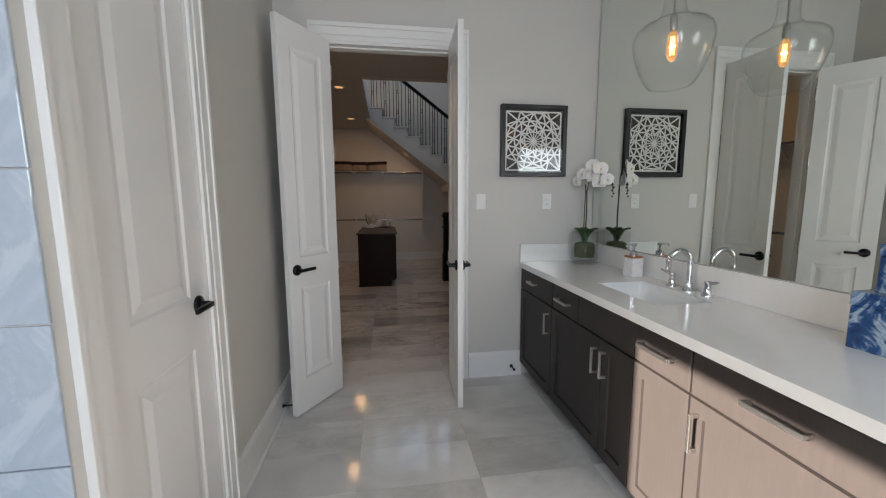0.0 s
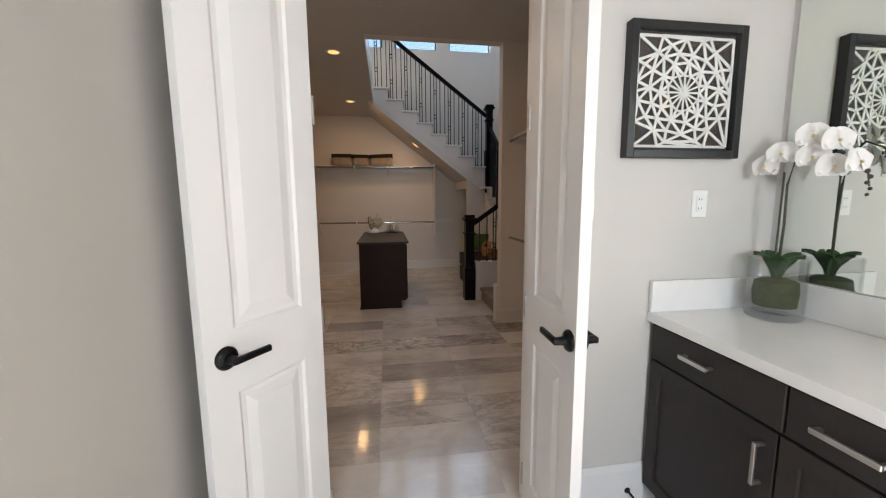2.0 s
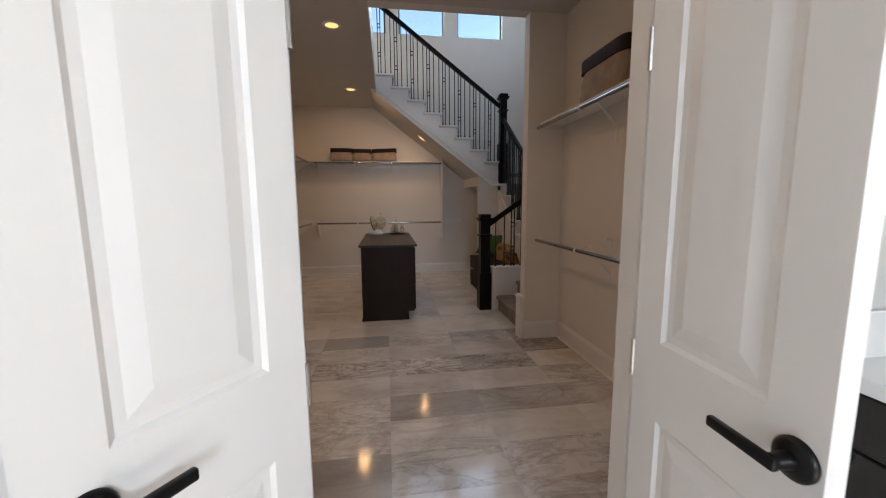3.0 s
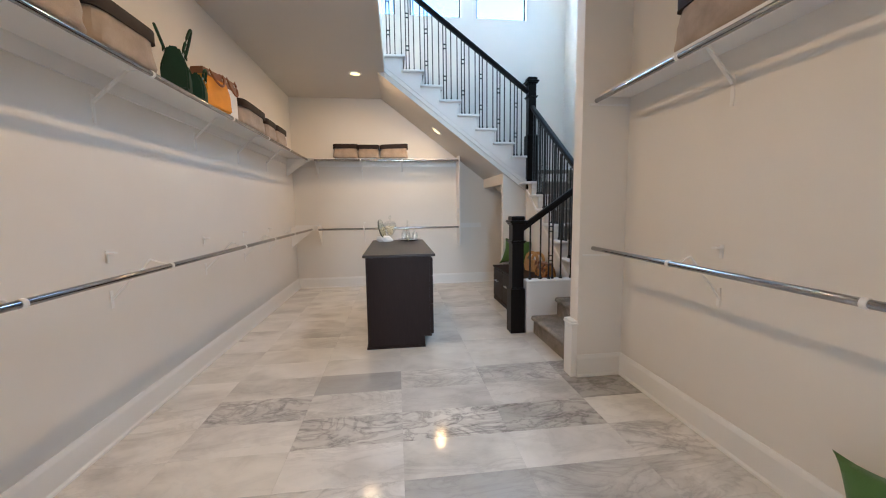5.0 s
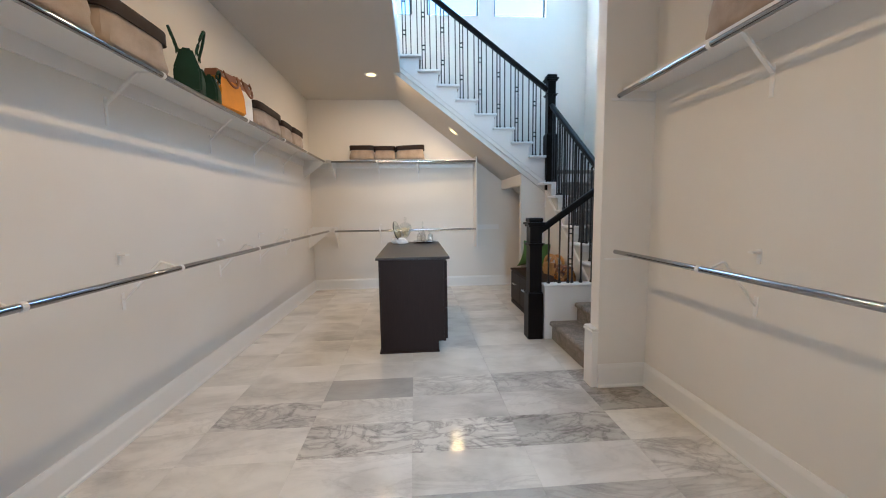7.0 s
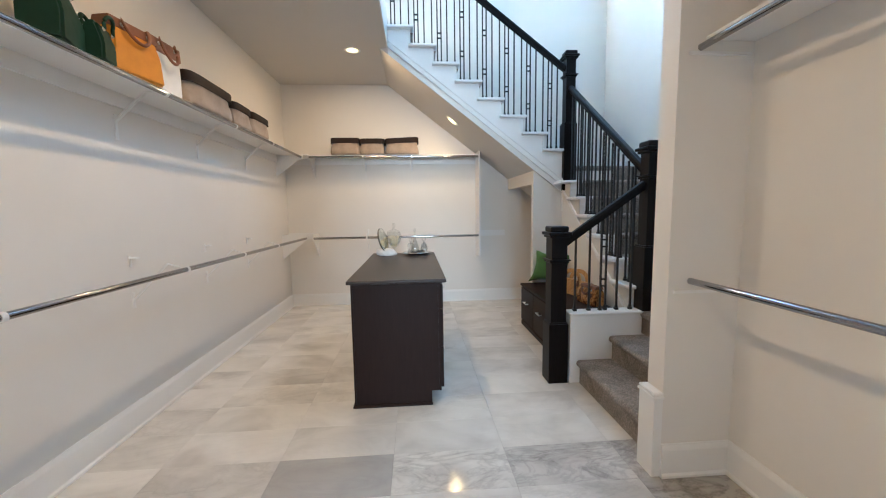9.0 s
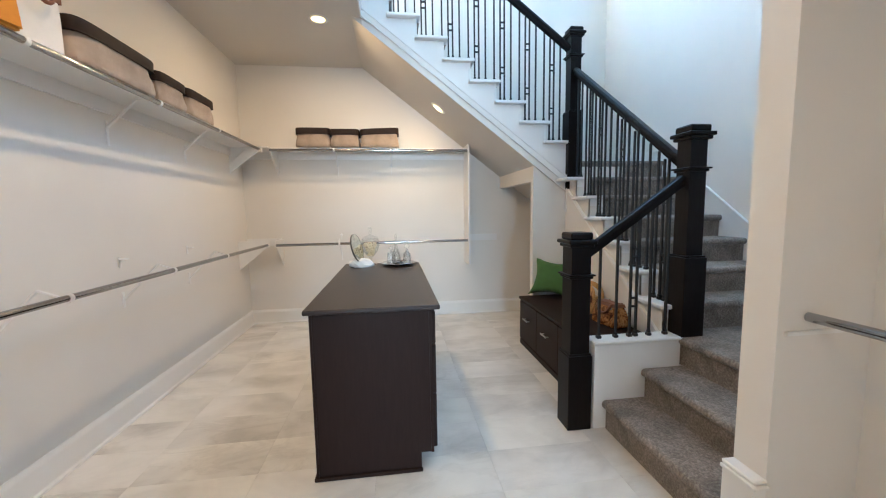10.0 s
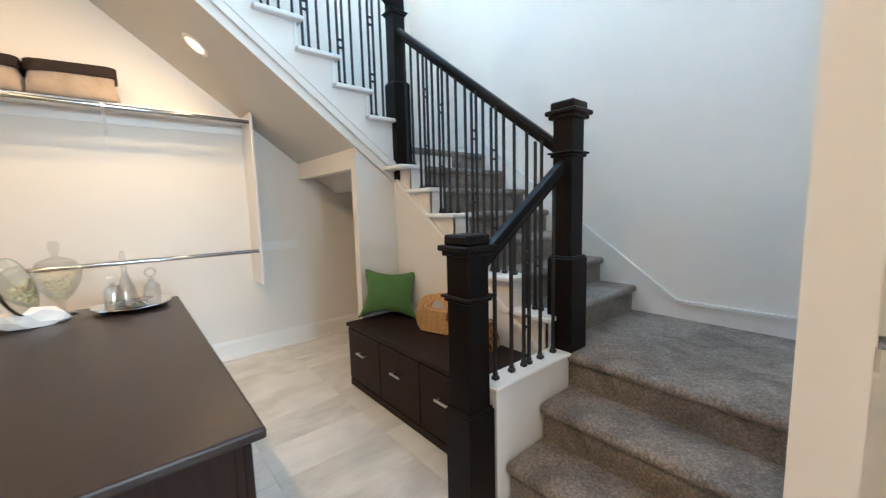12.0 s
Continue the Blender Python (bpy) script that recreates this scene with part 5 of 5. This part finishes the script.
# widespread faucet
fau = thing("faucet", "chrome gooseneck faucet with two lever handles", "faucet", m=pose(1.59, 1.935, 0.914))
bm = bmesh.new()
lathe(bm, [(0.0, 0.0), (0.028, 0.0), (0.028, 0.006), (0.019, 0.016), (0.017, 0.045), (0.0, 0.046)], seg=24)
tube(bm, [(0, 0, 0.03), (0, 0, 0.15)] + [(-0.062 + 0.062 * math.cos(radians(a)), 0, 0.15 + 0.062 * math.sin(radians(a))) for a in range(15, 196, 15)] + [(-0.126, 0, 0.115)], 0.0125, 14)
part("spout", bm, M_CHROME, fau, "", True)
for s in (-1, 1):
    bm = bmesh.new()
    lathe(bm, [(0.0, 0.0), (0.025, 0.0), (0.025, 0.006), (0.017, 0.018), (0.014, 0.055), (0.017, 0.062), (0.015, 0.075), (0.0, 0.078)], 0, s * 0.115, 22)
    h = part("handle", bm, M_CHROME, fau, "", True)
    bm = bmesh.new()
    tube(bm, [(0, s * 0.110, 0.070), (-0.01, s * 0.150, 0.074), (-0.012, s * 0.185, 0.082)], 0.008, 10, 0.7)
    part("lever", bm, M_CHROME, h, "", True)

# soap dispenser
soap = thing("soap_dispenser", "square marble soap dispenser with a copper collar", "dispenser", m=pose(1.565, 2.345, 0.914, 0, 0, 8))
bm = bmesh.new()
box(bm, -0.040, 0.040, -0.040, 0.040, 0.0, 0.115, 0.004, 2)
part("body", bm, M_SOAPMARBLE, soap)
bm = bmesh.new()
box(bm, -0.038, 0.038, -0.038, 0.038, 0.115, 0.128, 0.003)
part("collar", bm, M_COPPER, soap, "copper collar")
bm = lathe(bmesh.new(), [(0.0, 0.128), (0.022, 0.128), (0.022, 0.15), (0.012, 0.158), (0.008, 0.160), (0.008, 0.185), (0.016, 0.188), (0.016, 0.202), (0.0, 0.204)], seg=20)
tube(bm, [(0, 0, 0.195), (-0.05, 0, 0.195), (-0.056, 0, 0.186)], 0.005, 8)
part("pump", bm, M_CHROME, soap, "", True)

# blue resin boxes
for name, m, s in (("a", pose(1.585, 1.105, 0.914, 0, 0, 4), (0.17, 0.20, 0.18)), ("b", pose(1.60, 1.09, 1.094, 0, 0, -6), (0.14, 0.15, 0.15))):
    bx = thing("decorative_box", "blue and white swirled resin lidded box on the counter", "box", "stacked resin boxes", m)
    bm = bmesh.new()
    box(bm, -s[0] / 2, s[0] / 2, -s[1] / 2, s[1] / 2, 0, s[2] * 0.75, 0.003)
    part("body", bm, M_BLUE, bx)
    bm = bmesh.new()
    box(bm, -s[0] / 2 - 0.002, s[0] / 2 + 0.002, -s[1] / 2 - 0.002, s[1] / 2 + 0.002, s[2] * 0.755, s[2], 0.003)
    part("lid", bm, M_BLUE, bx)

# wall mirror
mir = thing("wall_mirror", "large frameless wall mirror above the vanity", "mirror")
part("mirror_glass", boxes((XM - 0.006, XM - 0.0005, -1.5, YD0 - 0.03, 1.054, 2.95)), M_MIRROR, mir)


# ---- orchid ----
def orchid(m):
    o = thing("orchid", "white orchid in a clear glass cylinder vase with moss", "plant", m=m)
    part("vase", lathe(bmesh.new(), [(0.0, 0.0), (0.072, 0.0), (0.075, 0.004), (0.075, 0.190), (0.072, 0.191), (0.0705, 0.189), (0.0705, 0.022), (0.0, 0.020)], seg=36), M_JAR, o, "clear glass vase", True)
    bm = lathe(bmesh.new(), [(0.0, 0.036)] + [(0.062 * (1 - 0.16 * abs(k / 8 - 0.5)), 0.038 + 0.078 * k / 8) for k in range(9)] + [(0.04, 0.124), (0.0, 0.127)], seg=28)
    for v in bm.verts:
        n = noise.noise(v.co * 45) * 0.006
        v.co.x, v.co.y = v.co.x * (1 + n * 8) * 0.96, v.co.y * (1 + n * 8) * 0.96
    part("moss", bm, M_MOSS, o, "", True)
    rnd = random.Random(3)
    for k in range(5):
        a = k * 1.31 + 2.6
        L = 0.055 + 0.035 * rnd.random()
        bm = bmesh.new()
        rows = []
        for j in range(9):
            f = j / 8
            w = 0.029 * math.sin(math.pi * (0.12 + 0.86 * f)) ** 0.8
            r = L * f
            z = 0.118 + 0.105 * f ** 0.6 - 0.025 * f ** 3
            c = Vector((r * math.cos(a), r * math.sin(a), z))
            t = Vector((-math.sin(a), math.cos(a), 0))
            rows.append([bm.verts.new(c + t * w * s + Vector((0, 0, 0.010 * abs(s)))) for s in (-1, 0, 1)])
        for p, q in zip(rows, rows[1:]):
            for i in range(2):
                bm.faces.new((p[i], p[i + 1], q[i + 1], q[i]))
        ext = bmesh.ops.extrude_face_region(bm, geom=list(bm.faces))
        for v in ext["geom"]:
            if isinstance(v, bmesh.types.BMVert):
                v.co.z -= 0.002
        part("leaf", bm, M_LEAF, o, "", True)
    stem = [Vector(p) for p in ((0, 0, 0.13), (0.004, 0, 0.30), (0, -0.002, 0.42), (0.01, -0.012, 0.50), (0.045, -0.052, 0.545), (0.085, -0.10, 0.52), (0.108, -0.128, 0.46), (0.112, -0.134, 0.41))]
    bm = bmesh.new()
    tube(bm, stem, 0.0042, 8, 0.5)
    part("stem", bm, M_STEM, o, "", True)
    bm = bmesh.new()
    tube(bm, [(-0.008, 0.004, 0.13), (-0.006, 0.006, 0.46)], 0.003, 6)
    part("stake", bm, M_STEM, o)
    spots = [(0.712 * d - 0.013, -0.836 * d - 0.027, fz, yaw) for d, fz, yaw in ((-0.055, 0.480, -150), (-0.02, 0.515, -130), (0.04, 0.560, -115), (0.090, 0.540, -95), (0.045, 0.500, -120), (0.085, 0.468, -100), (0.130, 0.478, -75))]
    for fx, fy, fz, yaw in spots:
        bm = bmesh.new()
        for k, (ang, L, w) in enumerate(((90, 0.046, 0.026), (215, 0.042, 0.024), (325, 0.042, 0.024), (18, 0.050, 0.044), (162, 0.050, 0.044))):
            d = Vector((math.cos(radians(ang)), 0, math.sin(radians(ang))))
            t = Vector((-d.z, 0, d.x))
            rows = []
            for j in range(7):
                f = j / 6
                ww = w * math.sin(math.pi * (0.08 + 0.90 * f)) ** 0.7
                lift = -0.012 * math.sin(math.pi * f) + (0.004 if k > 2 else 0)
                rows.append([bm.verts.new(d * L * f + t * ww * s + Vector((0, -lift - 0.006 * (1 - abs(s)), 0))) for s in (-1, -0.4, 0.4, 1)])
            for p, q in zip(rows, rows[1:]):
                for i in range(3):
                    bm.faces.new((p[i], p[i + 1], q[i + 1], q[i]))
        ext = bmesh.ops.extrude_face_region(bm, geom=list(bm.faces))
        for v in ext["geom"]:
            if isinstance(v, bmesh.types.BMVert):
                v.co.y += 0.001
        fl = part("flower", bm, M_PETAL, o, "white orchid flower", True, pose(fx, fy, fz, -8, 0, yaw + 90) @ Matrix.Scale(0.78, 4))
        bm = bmesh.new()
        bmesh.ops.create_icosphere(bm, subdivisions=2, radius=0.006)
        bmesh.ops.transform(bm, matrix=Matrix.Translation((0, -0.011, -0.004)), verts=bm.verts)
        part("flower_heart", bm, M_POLLEN, fl, "", True)
    for k in range(5):
        bm = bmesh.new()
        bmesh.ops.create_icosphere(bm, subdivisions=2, radius=0.007 - 0.0006 * k)
        part("bud", bm, M_STEM, o, "", True, pose(0.108 + 0.007 * (k % 2), -0.128 - 0.002 * k, 0.452 - 0.016 * k))
    return o


orchid(pose(1.525, 2.855, 0.914, 0, 0, -20) @ Matrix.Scale(1.27, 4))


# ---- pendant ----
def pendant(m):
    p = thing("pendant_lamp", "clear glass bell pendant lamp with a glowing filament bulb", "pendant lamp", m=m)
    prof = [(0.043, 0.34), (0.044, 0.26), (0.046, 0.20), (0.054, 0.165), (0.072, 0.142), (0.105, 0.124), (0.140, 0.108), (0.158, 0.092), (0.168, 0.066), (0.169, 0.040), (0.162, 0.000), (0.148, -0.048), (0.126, -0.100), (0.104, -0.136), (0.092, -0.148), (0.086, -0.150)]
    prof = [(r * 0.97, z) for r, z in prof]
    inner = [(r - 0.003, z - 0.001) for r, z in reversed(prof)]
    g = part("glass_shade", lathe(bmesh.new(), prof + inner, seg=48), M_GLASS, p, "clear glass bell shade", True)
    g.visible_shadow = False
    part("socket", lathe(bmesh.new(), [(0.0, 0.16), (0.012, 0.16), (0.016, 0.15), (0.016, 0.09), (0.0, 0.088)], seg=20), M_CHROME, p, "", True)
    bm = bmesh.new()
    tube(bm, [(0, 0, 0.15), (0, 0, CEIL - m.translation.z)], 0.005, 8)
    part("stem", bm, M_CHROME, p, "", True)
    part("canopy", lathe(bmesh.new(), [(0.0, -0.02), (0.055, -0.02), (0.06, -0.012), (0.06, 0.0), (0.0, 0.0)], 0, 0, 28), M_CHROME, p, "", True, pose(0, 0, CEIL - m.translation.z))
    b = part("bulb", lathe(bmesh.new(), [(0.012, 0.088), (0.018, 0.076), (0.023, 0.055), (0.023, -0.002), (0.016, -0.028), (0.006, -0.038), (0.0, -0.040)], seg=20), M_AMBER, p, "amber glass bulb", True)
    b.visible_shadow = False
    bm = bmesh.new()
    for k in range(4):
        a = math.pi * k / 2
        tube(bm, [(0.006 * math.cos(a), 0.006 * math.sin(a), 0.065), (0.008 * math.cos(a), 0.008 * math.sin(a), -0.01)], 0.0032, 6)
    part("filament", bm, M_BULB, b, "glowing filament")
    return p


pendant(pose(1.358, 1.876, 2.042))
bulb_light = bpy.data.lights.new("pendant_light", "POINT")
bulb_light.energy, bulb_light.color, bulb_light.shadow_soft_size = 0.13, (1.0, 0.55, 0.22), 0.011
new("pendant_light", bulb_light).matrix_world = pose(1.358, 1.876, 2.067)

# ---- framed lattice art ----
art = thing("framed_art", "black framed white geometric cut-paper lattice", "wall art")
AX0, AX1, AZ0, AZ1 = 0.905, 1.412, 1.562, 2.078
AY = YD0 - 0.001
fw = 0.031
for a, b, c, e in ((AX0, AX0 + fw, AZ0, AZ1), (AX1 - fw, AX1, AZ0, AZ1), (AX0 + fw, AX1 - fw, AZ0, AZ0 + fw), (AX0 + fw, AX1 - fw, AZ1 - fw, AZ1)):
    part("frame_bar", boxes((a, b, AY - 0.042, AY, c, e), bevel=0.0015), M_IRON, art)
part("backing", boxes((AX0 + fw, AX1 - fw, AY - 0.012, AY - 0.004, AZ0 + fw, AZ1 - fw)), M_ARTBLACK, art)
bm = bmesh.new()
acx, acz, half = (AX0 + AX1) / 2, (AZ0 + AZ1) / 2, (AX1 - AX0) / 2 - fw - 0.012


def strut(p, q, w):
    d = AY - 0.0145 - 0.0002 * (len(bm.verts) // 8 % 23)
    bar(bm, (acx + p[0], d, acz + p[1]), (acx + q[0], d, acz + q[1]), 0.004, w)


# a net of triangles with a sixteen-rayed star in its middle
nodes = [Vector((0.0, 0.0))]
for rad, n, off in ((0.070, 16, 0.0), (0.112, 11, 0.5), (0.155, 15, 0.25), (0.200, 18, 0.5)):
    for k in range(n):
        a = 2 * math.pi * (k + off) / n
        nodes.append(Vector((rad * math.cos(a), rad * math.sin(a))) * (1 + 0.06 * math.sin(5 * k + n)))
for k in range(5):
    e = -half + 2 * half * k / 4
    nodes += [Vector((e, -half)), Vector((e, half))]
    if 0 < k < 4:
        nodes += [Vector((-half, e + 0.01 * (k - 2))), Vector((half, e - 0.01 * (k - 2)))]
nodes = [p for k, p in enumerate(nodes) if max(abs(p.x), abs(p.y)) <= half + 1e-5 and all((p - q).length > 0.012 for q in nodes[:k])]
found = geometry.delaunay_2d_cdt(nodes, [], [], 0, 0.0001)
for a, b in found[1]:
    p, q = found[0][a], found[0][b]
    edge_run = max(abs(p.x + q.x), abs(p.y + q.y)) > 2 * half - 0.004
    strut(p, q, 0.0066 if p.length < 0.08 and q.length < 0.08 else 0.0102)
    # stubs that run on past the net's nodes
    if not edge_run and 0.11 < q.length and max(abs(q.x), abs(q.y)) < half - 0.02 and (a + b) % 2:
        strut(q, q + (q - p) * 0.16, 0.0095)
part("lattice", bm, M_ARTWHITE, art, "white cut-paper lattice")
g = part("glazing", boxes((AX0 + fw, AX1 - fw, AY - 0.034, AY - 0.032, AZ0 + fw, AZ1 - fw)), M_GLASS, art)
g.visible_shadow = False


# ---- switch, outlet, door stops ----
def wall_plate(name, cx, cz, label, outlet):
    p = thing(name, label, "wall plate", m=pose(cx, YD0, cz))
    bm = bmesh.new()
    box(bm, -0.036, 0.036, -0.006, 0.0, -0.058, 0.058, 0.002)
    part("plate", bm, M_PLATE, p)
    bm = bmesh.new()
    box(bm, -0.017, 0.017, -0.009, -0.006, -0.033, 0.033, 0.001)
    part("insert", bm, M_PLATE, p)
    if outlet:
        bm = boxes(*[(x - 0.0012, x + 0.0012, -0.0096, -0.009, z - 0.004, z + 0.004) for x in (-0.006, 0.006) for z in (-0.019, 0.019)])
        part("slot", bm, M_SLOT, p)
    for z in (-0.048, 0.048):
        bm = lathe(bmesh.new(), [(0, 0), (0.003, 0), (0.0025, 0.001), (0, 0.001)], seg=10)
        bmesh.ops.transform(bm, matrix=pose(0, -0.006, z, 90), verts=bm.verts)
        part("screw", bm, M_PLATE, p)


wall_plate("light_switch", 0.765, 1.375, "white rocker light switch on the wall", False)
wall_plate("power_outlet", 1.283, 1.375, "white double power outlet on the wall", True)


def door_stop(m):
    d = thing("door_stop", "black rigid door stop on the baseboard", "door stop", "door stops", m)
    bm = lathe(bmesh.new(), [(0, 0), (0.014, 0), (0.014, 0.004), (0.006, 0.008), (0.005, 0.065), (0.0, 0.066)], seg=14)
    part("rod", bm, M_BLACK, d, "", True)
    part("tip", lathe(bmesh.new(), [(0, 0.062), (0.009, 0.062), (0.010, 0.072), (0.007, 0.080), (0, 0.081)], seg=14), M_RUBBER, d, "", True)


door_stop(pose(1.02, YD0 - 0.013, 0.075, 90))
door_stop(pose(XBL + 0.013, 2.66, 0.075, 0, 90))

# ---- shower wall tiles ----
tw = structure("wall_shower", boxes((-2.78, XBL - 0.122, 1.141, 1.26, 0, CEIL)), M_GROUT, "tiled shower wall")
tile_me = None
for i in range(4):
    for j in range(10):
        bm_needed = tile_me is None
        if bm_needed:
            tile_me = mesh_of("shower_tile", box(bmesh.new(), 0, 0.606, -0.008, 0, 0, 0.319, 0.0015), M_TILEWALL)
        t = new("tile", tile_me)
        t.parent = tw
        t.location = (XBL + 0.004 - 0.61 * (i + 1), 1.1398, 0.3225 * j - 0.165)
bw = thing("window_4", "bathroom window", "window")
bw["kind"] = "structure"
for a, b, c, e in ((-0.85, -0.82, 0.9, 2.09), (0.45, 0.48, 0.9, 2.09), (-0.82, 0.45, 0.9, 0.93), (-0.82, 0.45, 2.06, 2.09)):
    part("window_frame", boxes((-2.87, -2.81, a, b, c, e)), M_TRIM, bw)

# ---- floor tiles ----
floor = structure("floor", boxes((-3.0, XW, -2.0, YF, -0.0055, -0.004)), M_GROUT, "polished white and gray marble tile floor")
TX, TY, GX, GY = 0.6096, 0.3048, -0.110, 4.375
tile_mesh = mesh_of("marble_tile", box(bmesh.new(), 0.0004, TX - 0.0004, 0.0004, TY - 0.0004, -0.0038, 0.0, 0.0004), M_MARBLE)
DARK = {(-1, 4): 0.60, (2, 3): 0.55, (1, 2): 0.74, (0, 0): 0.62, (-1, -2): 0.66, (1, 0): 0.78, (0, 3): 0.86}
VEINED = {(-2, 3): 0.85, (-1, 2): 0.9, (0, 2): 1.0, (1, 2): 0.9, (2, 3): 0.8, (0, 4): 0.6, (1, 4): 0.7}
rnd = random.Random(21)
for i in range(-5, 5):
    for j in range(-21, 17):
        x0, y0 = GX + TX * i, GY + TY * j
        if y0 + TY < YD0 and not (-0.75 - TX < x0 < XM - 0.3 and y0 > -1.7) and not (y0 < 1.2 and -2.8 < x0 < 1.3 and y0 > -1.0):
            continue
        if y0 >= YD0 - TY and not (XL - TX < x0 < XR and y0 < YF):
            continue
        t = new("tile", tile_mesh)
        t.parent = floor
        t.location = (x0, y0, 0.0)
        v = DARK.get((i, j), rnd.choice((0.84, 0.92, 0.97, 1.0, 1.0, 1.03) if y0 < 5.7 else (0.93, 0.96, 0.98, 1.0, 1.0, 1.02)))
        t.color = (v, v, v * rnd.uniform(0.97, 1.0), VEINED.get((i, j), rnd.choice((0.15, 0.25, 0.35, 0.5, 0.7)) * (0.35 if y0 > 5.7 or y0 < 2.9 else 1.0)))
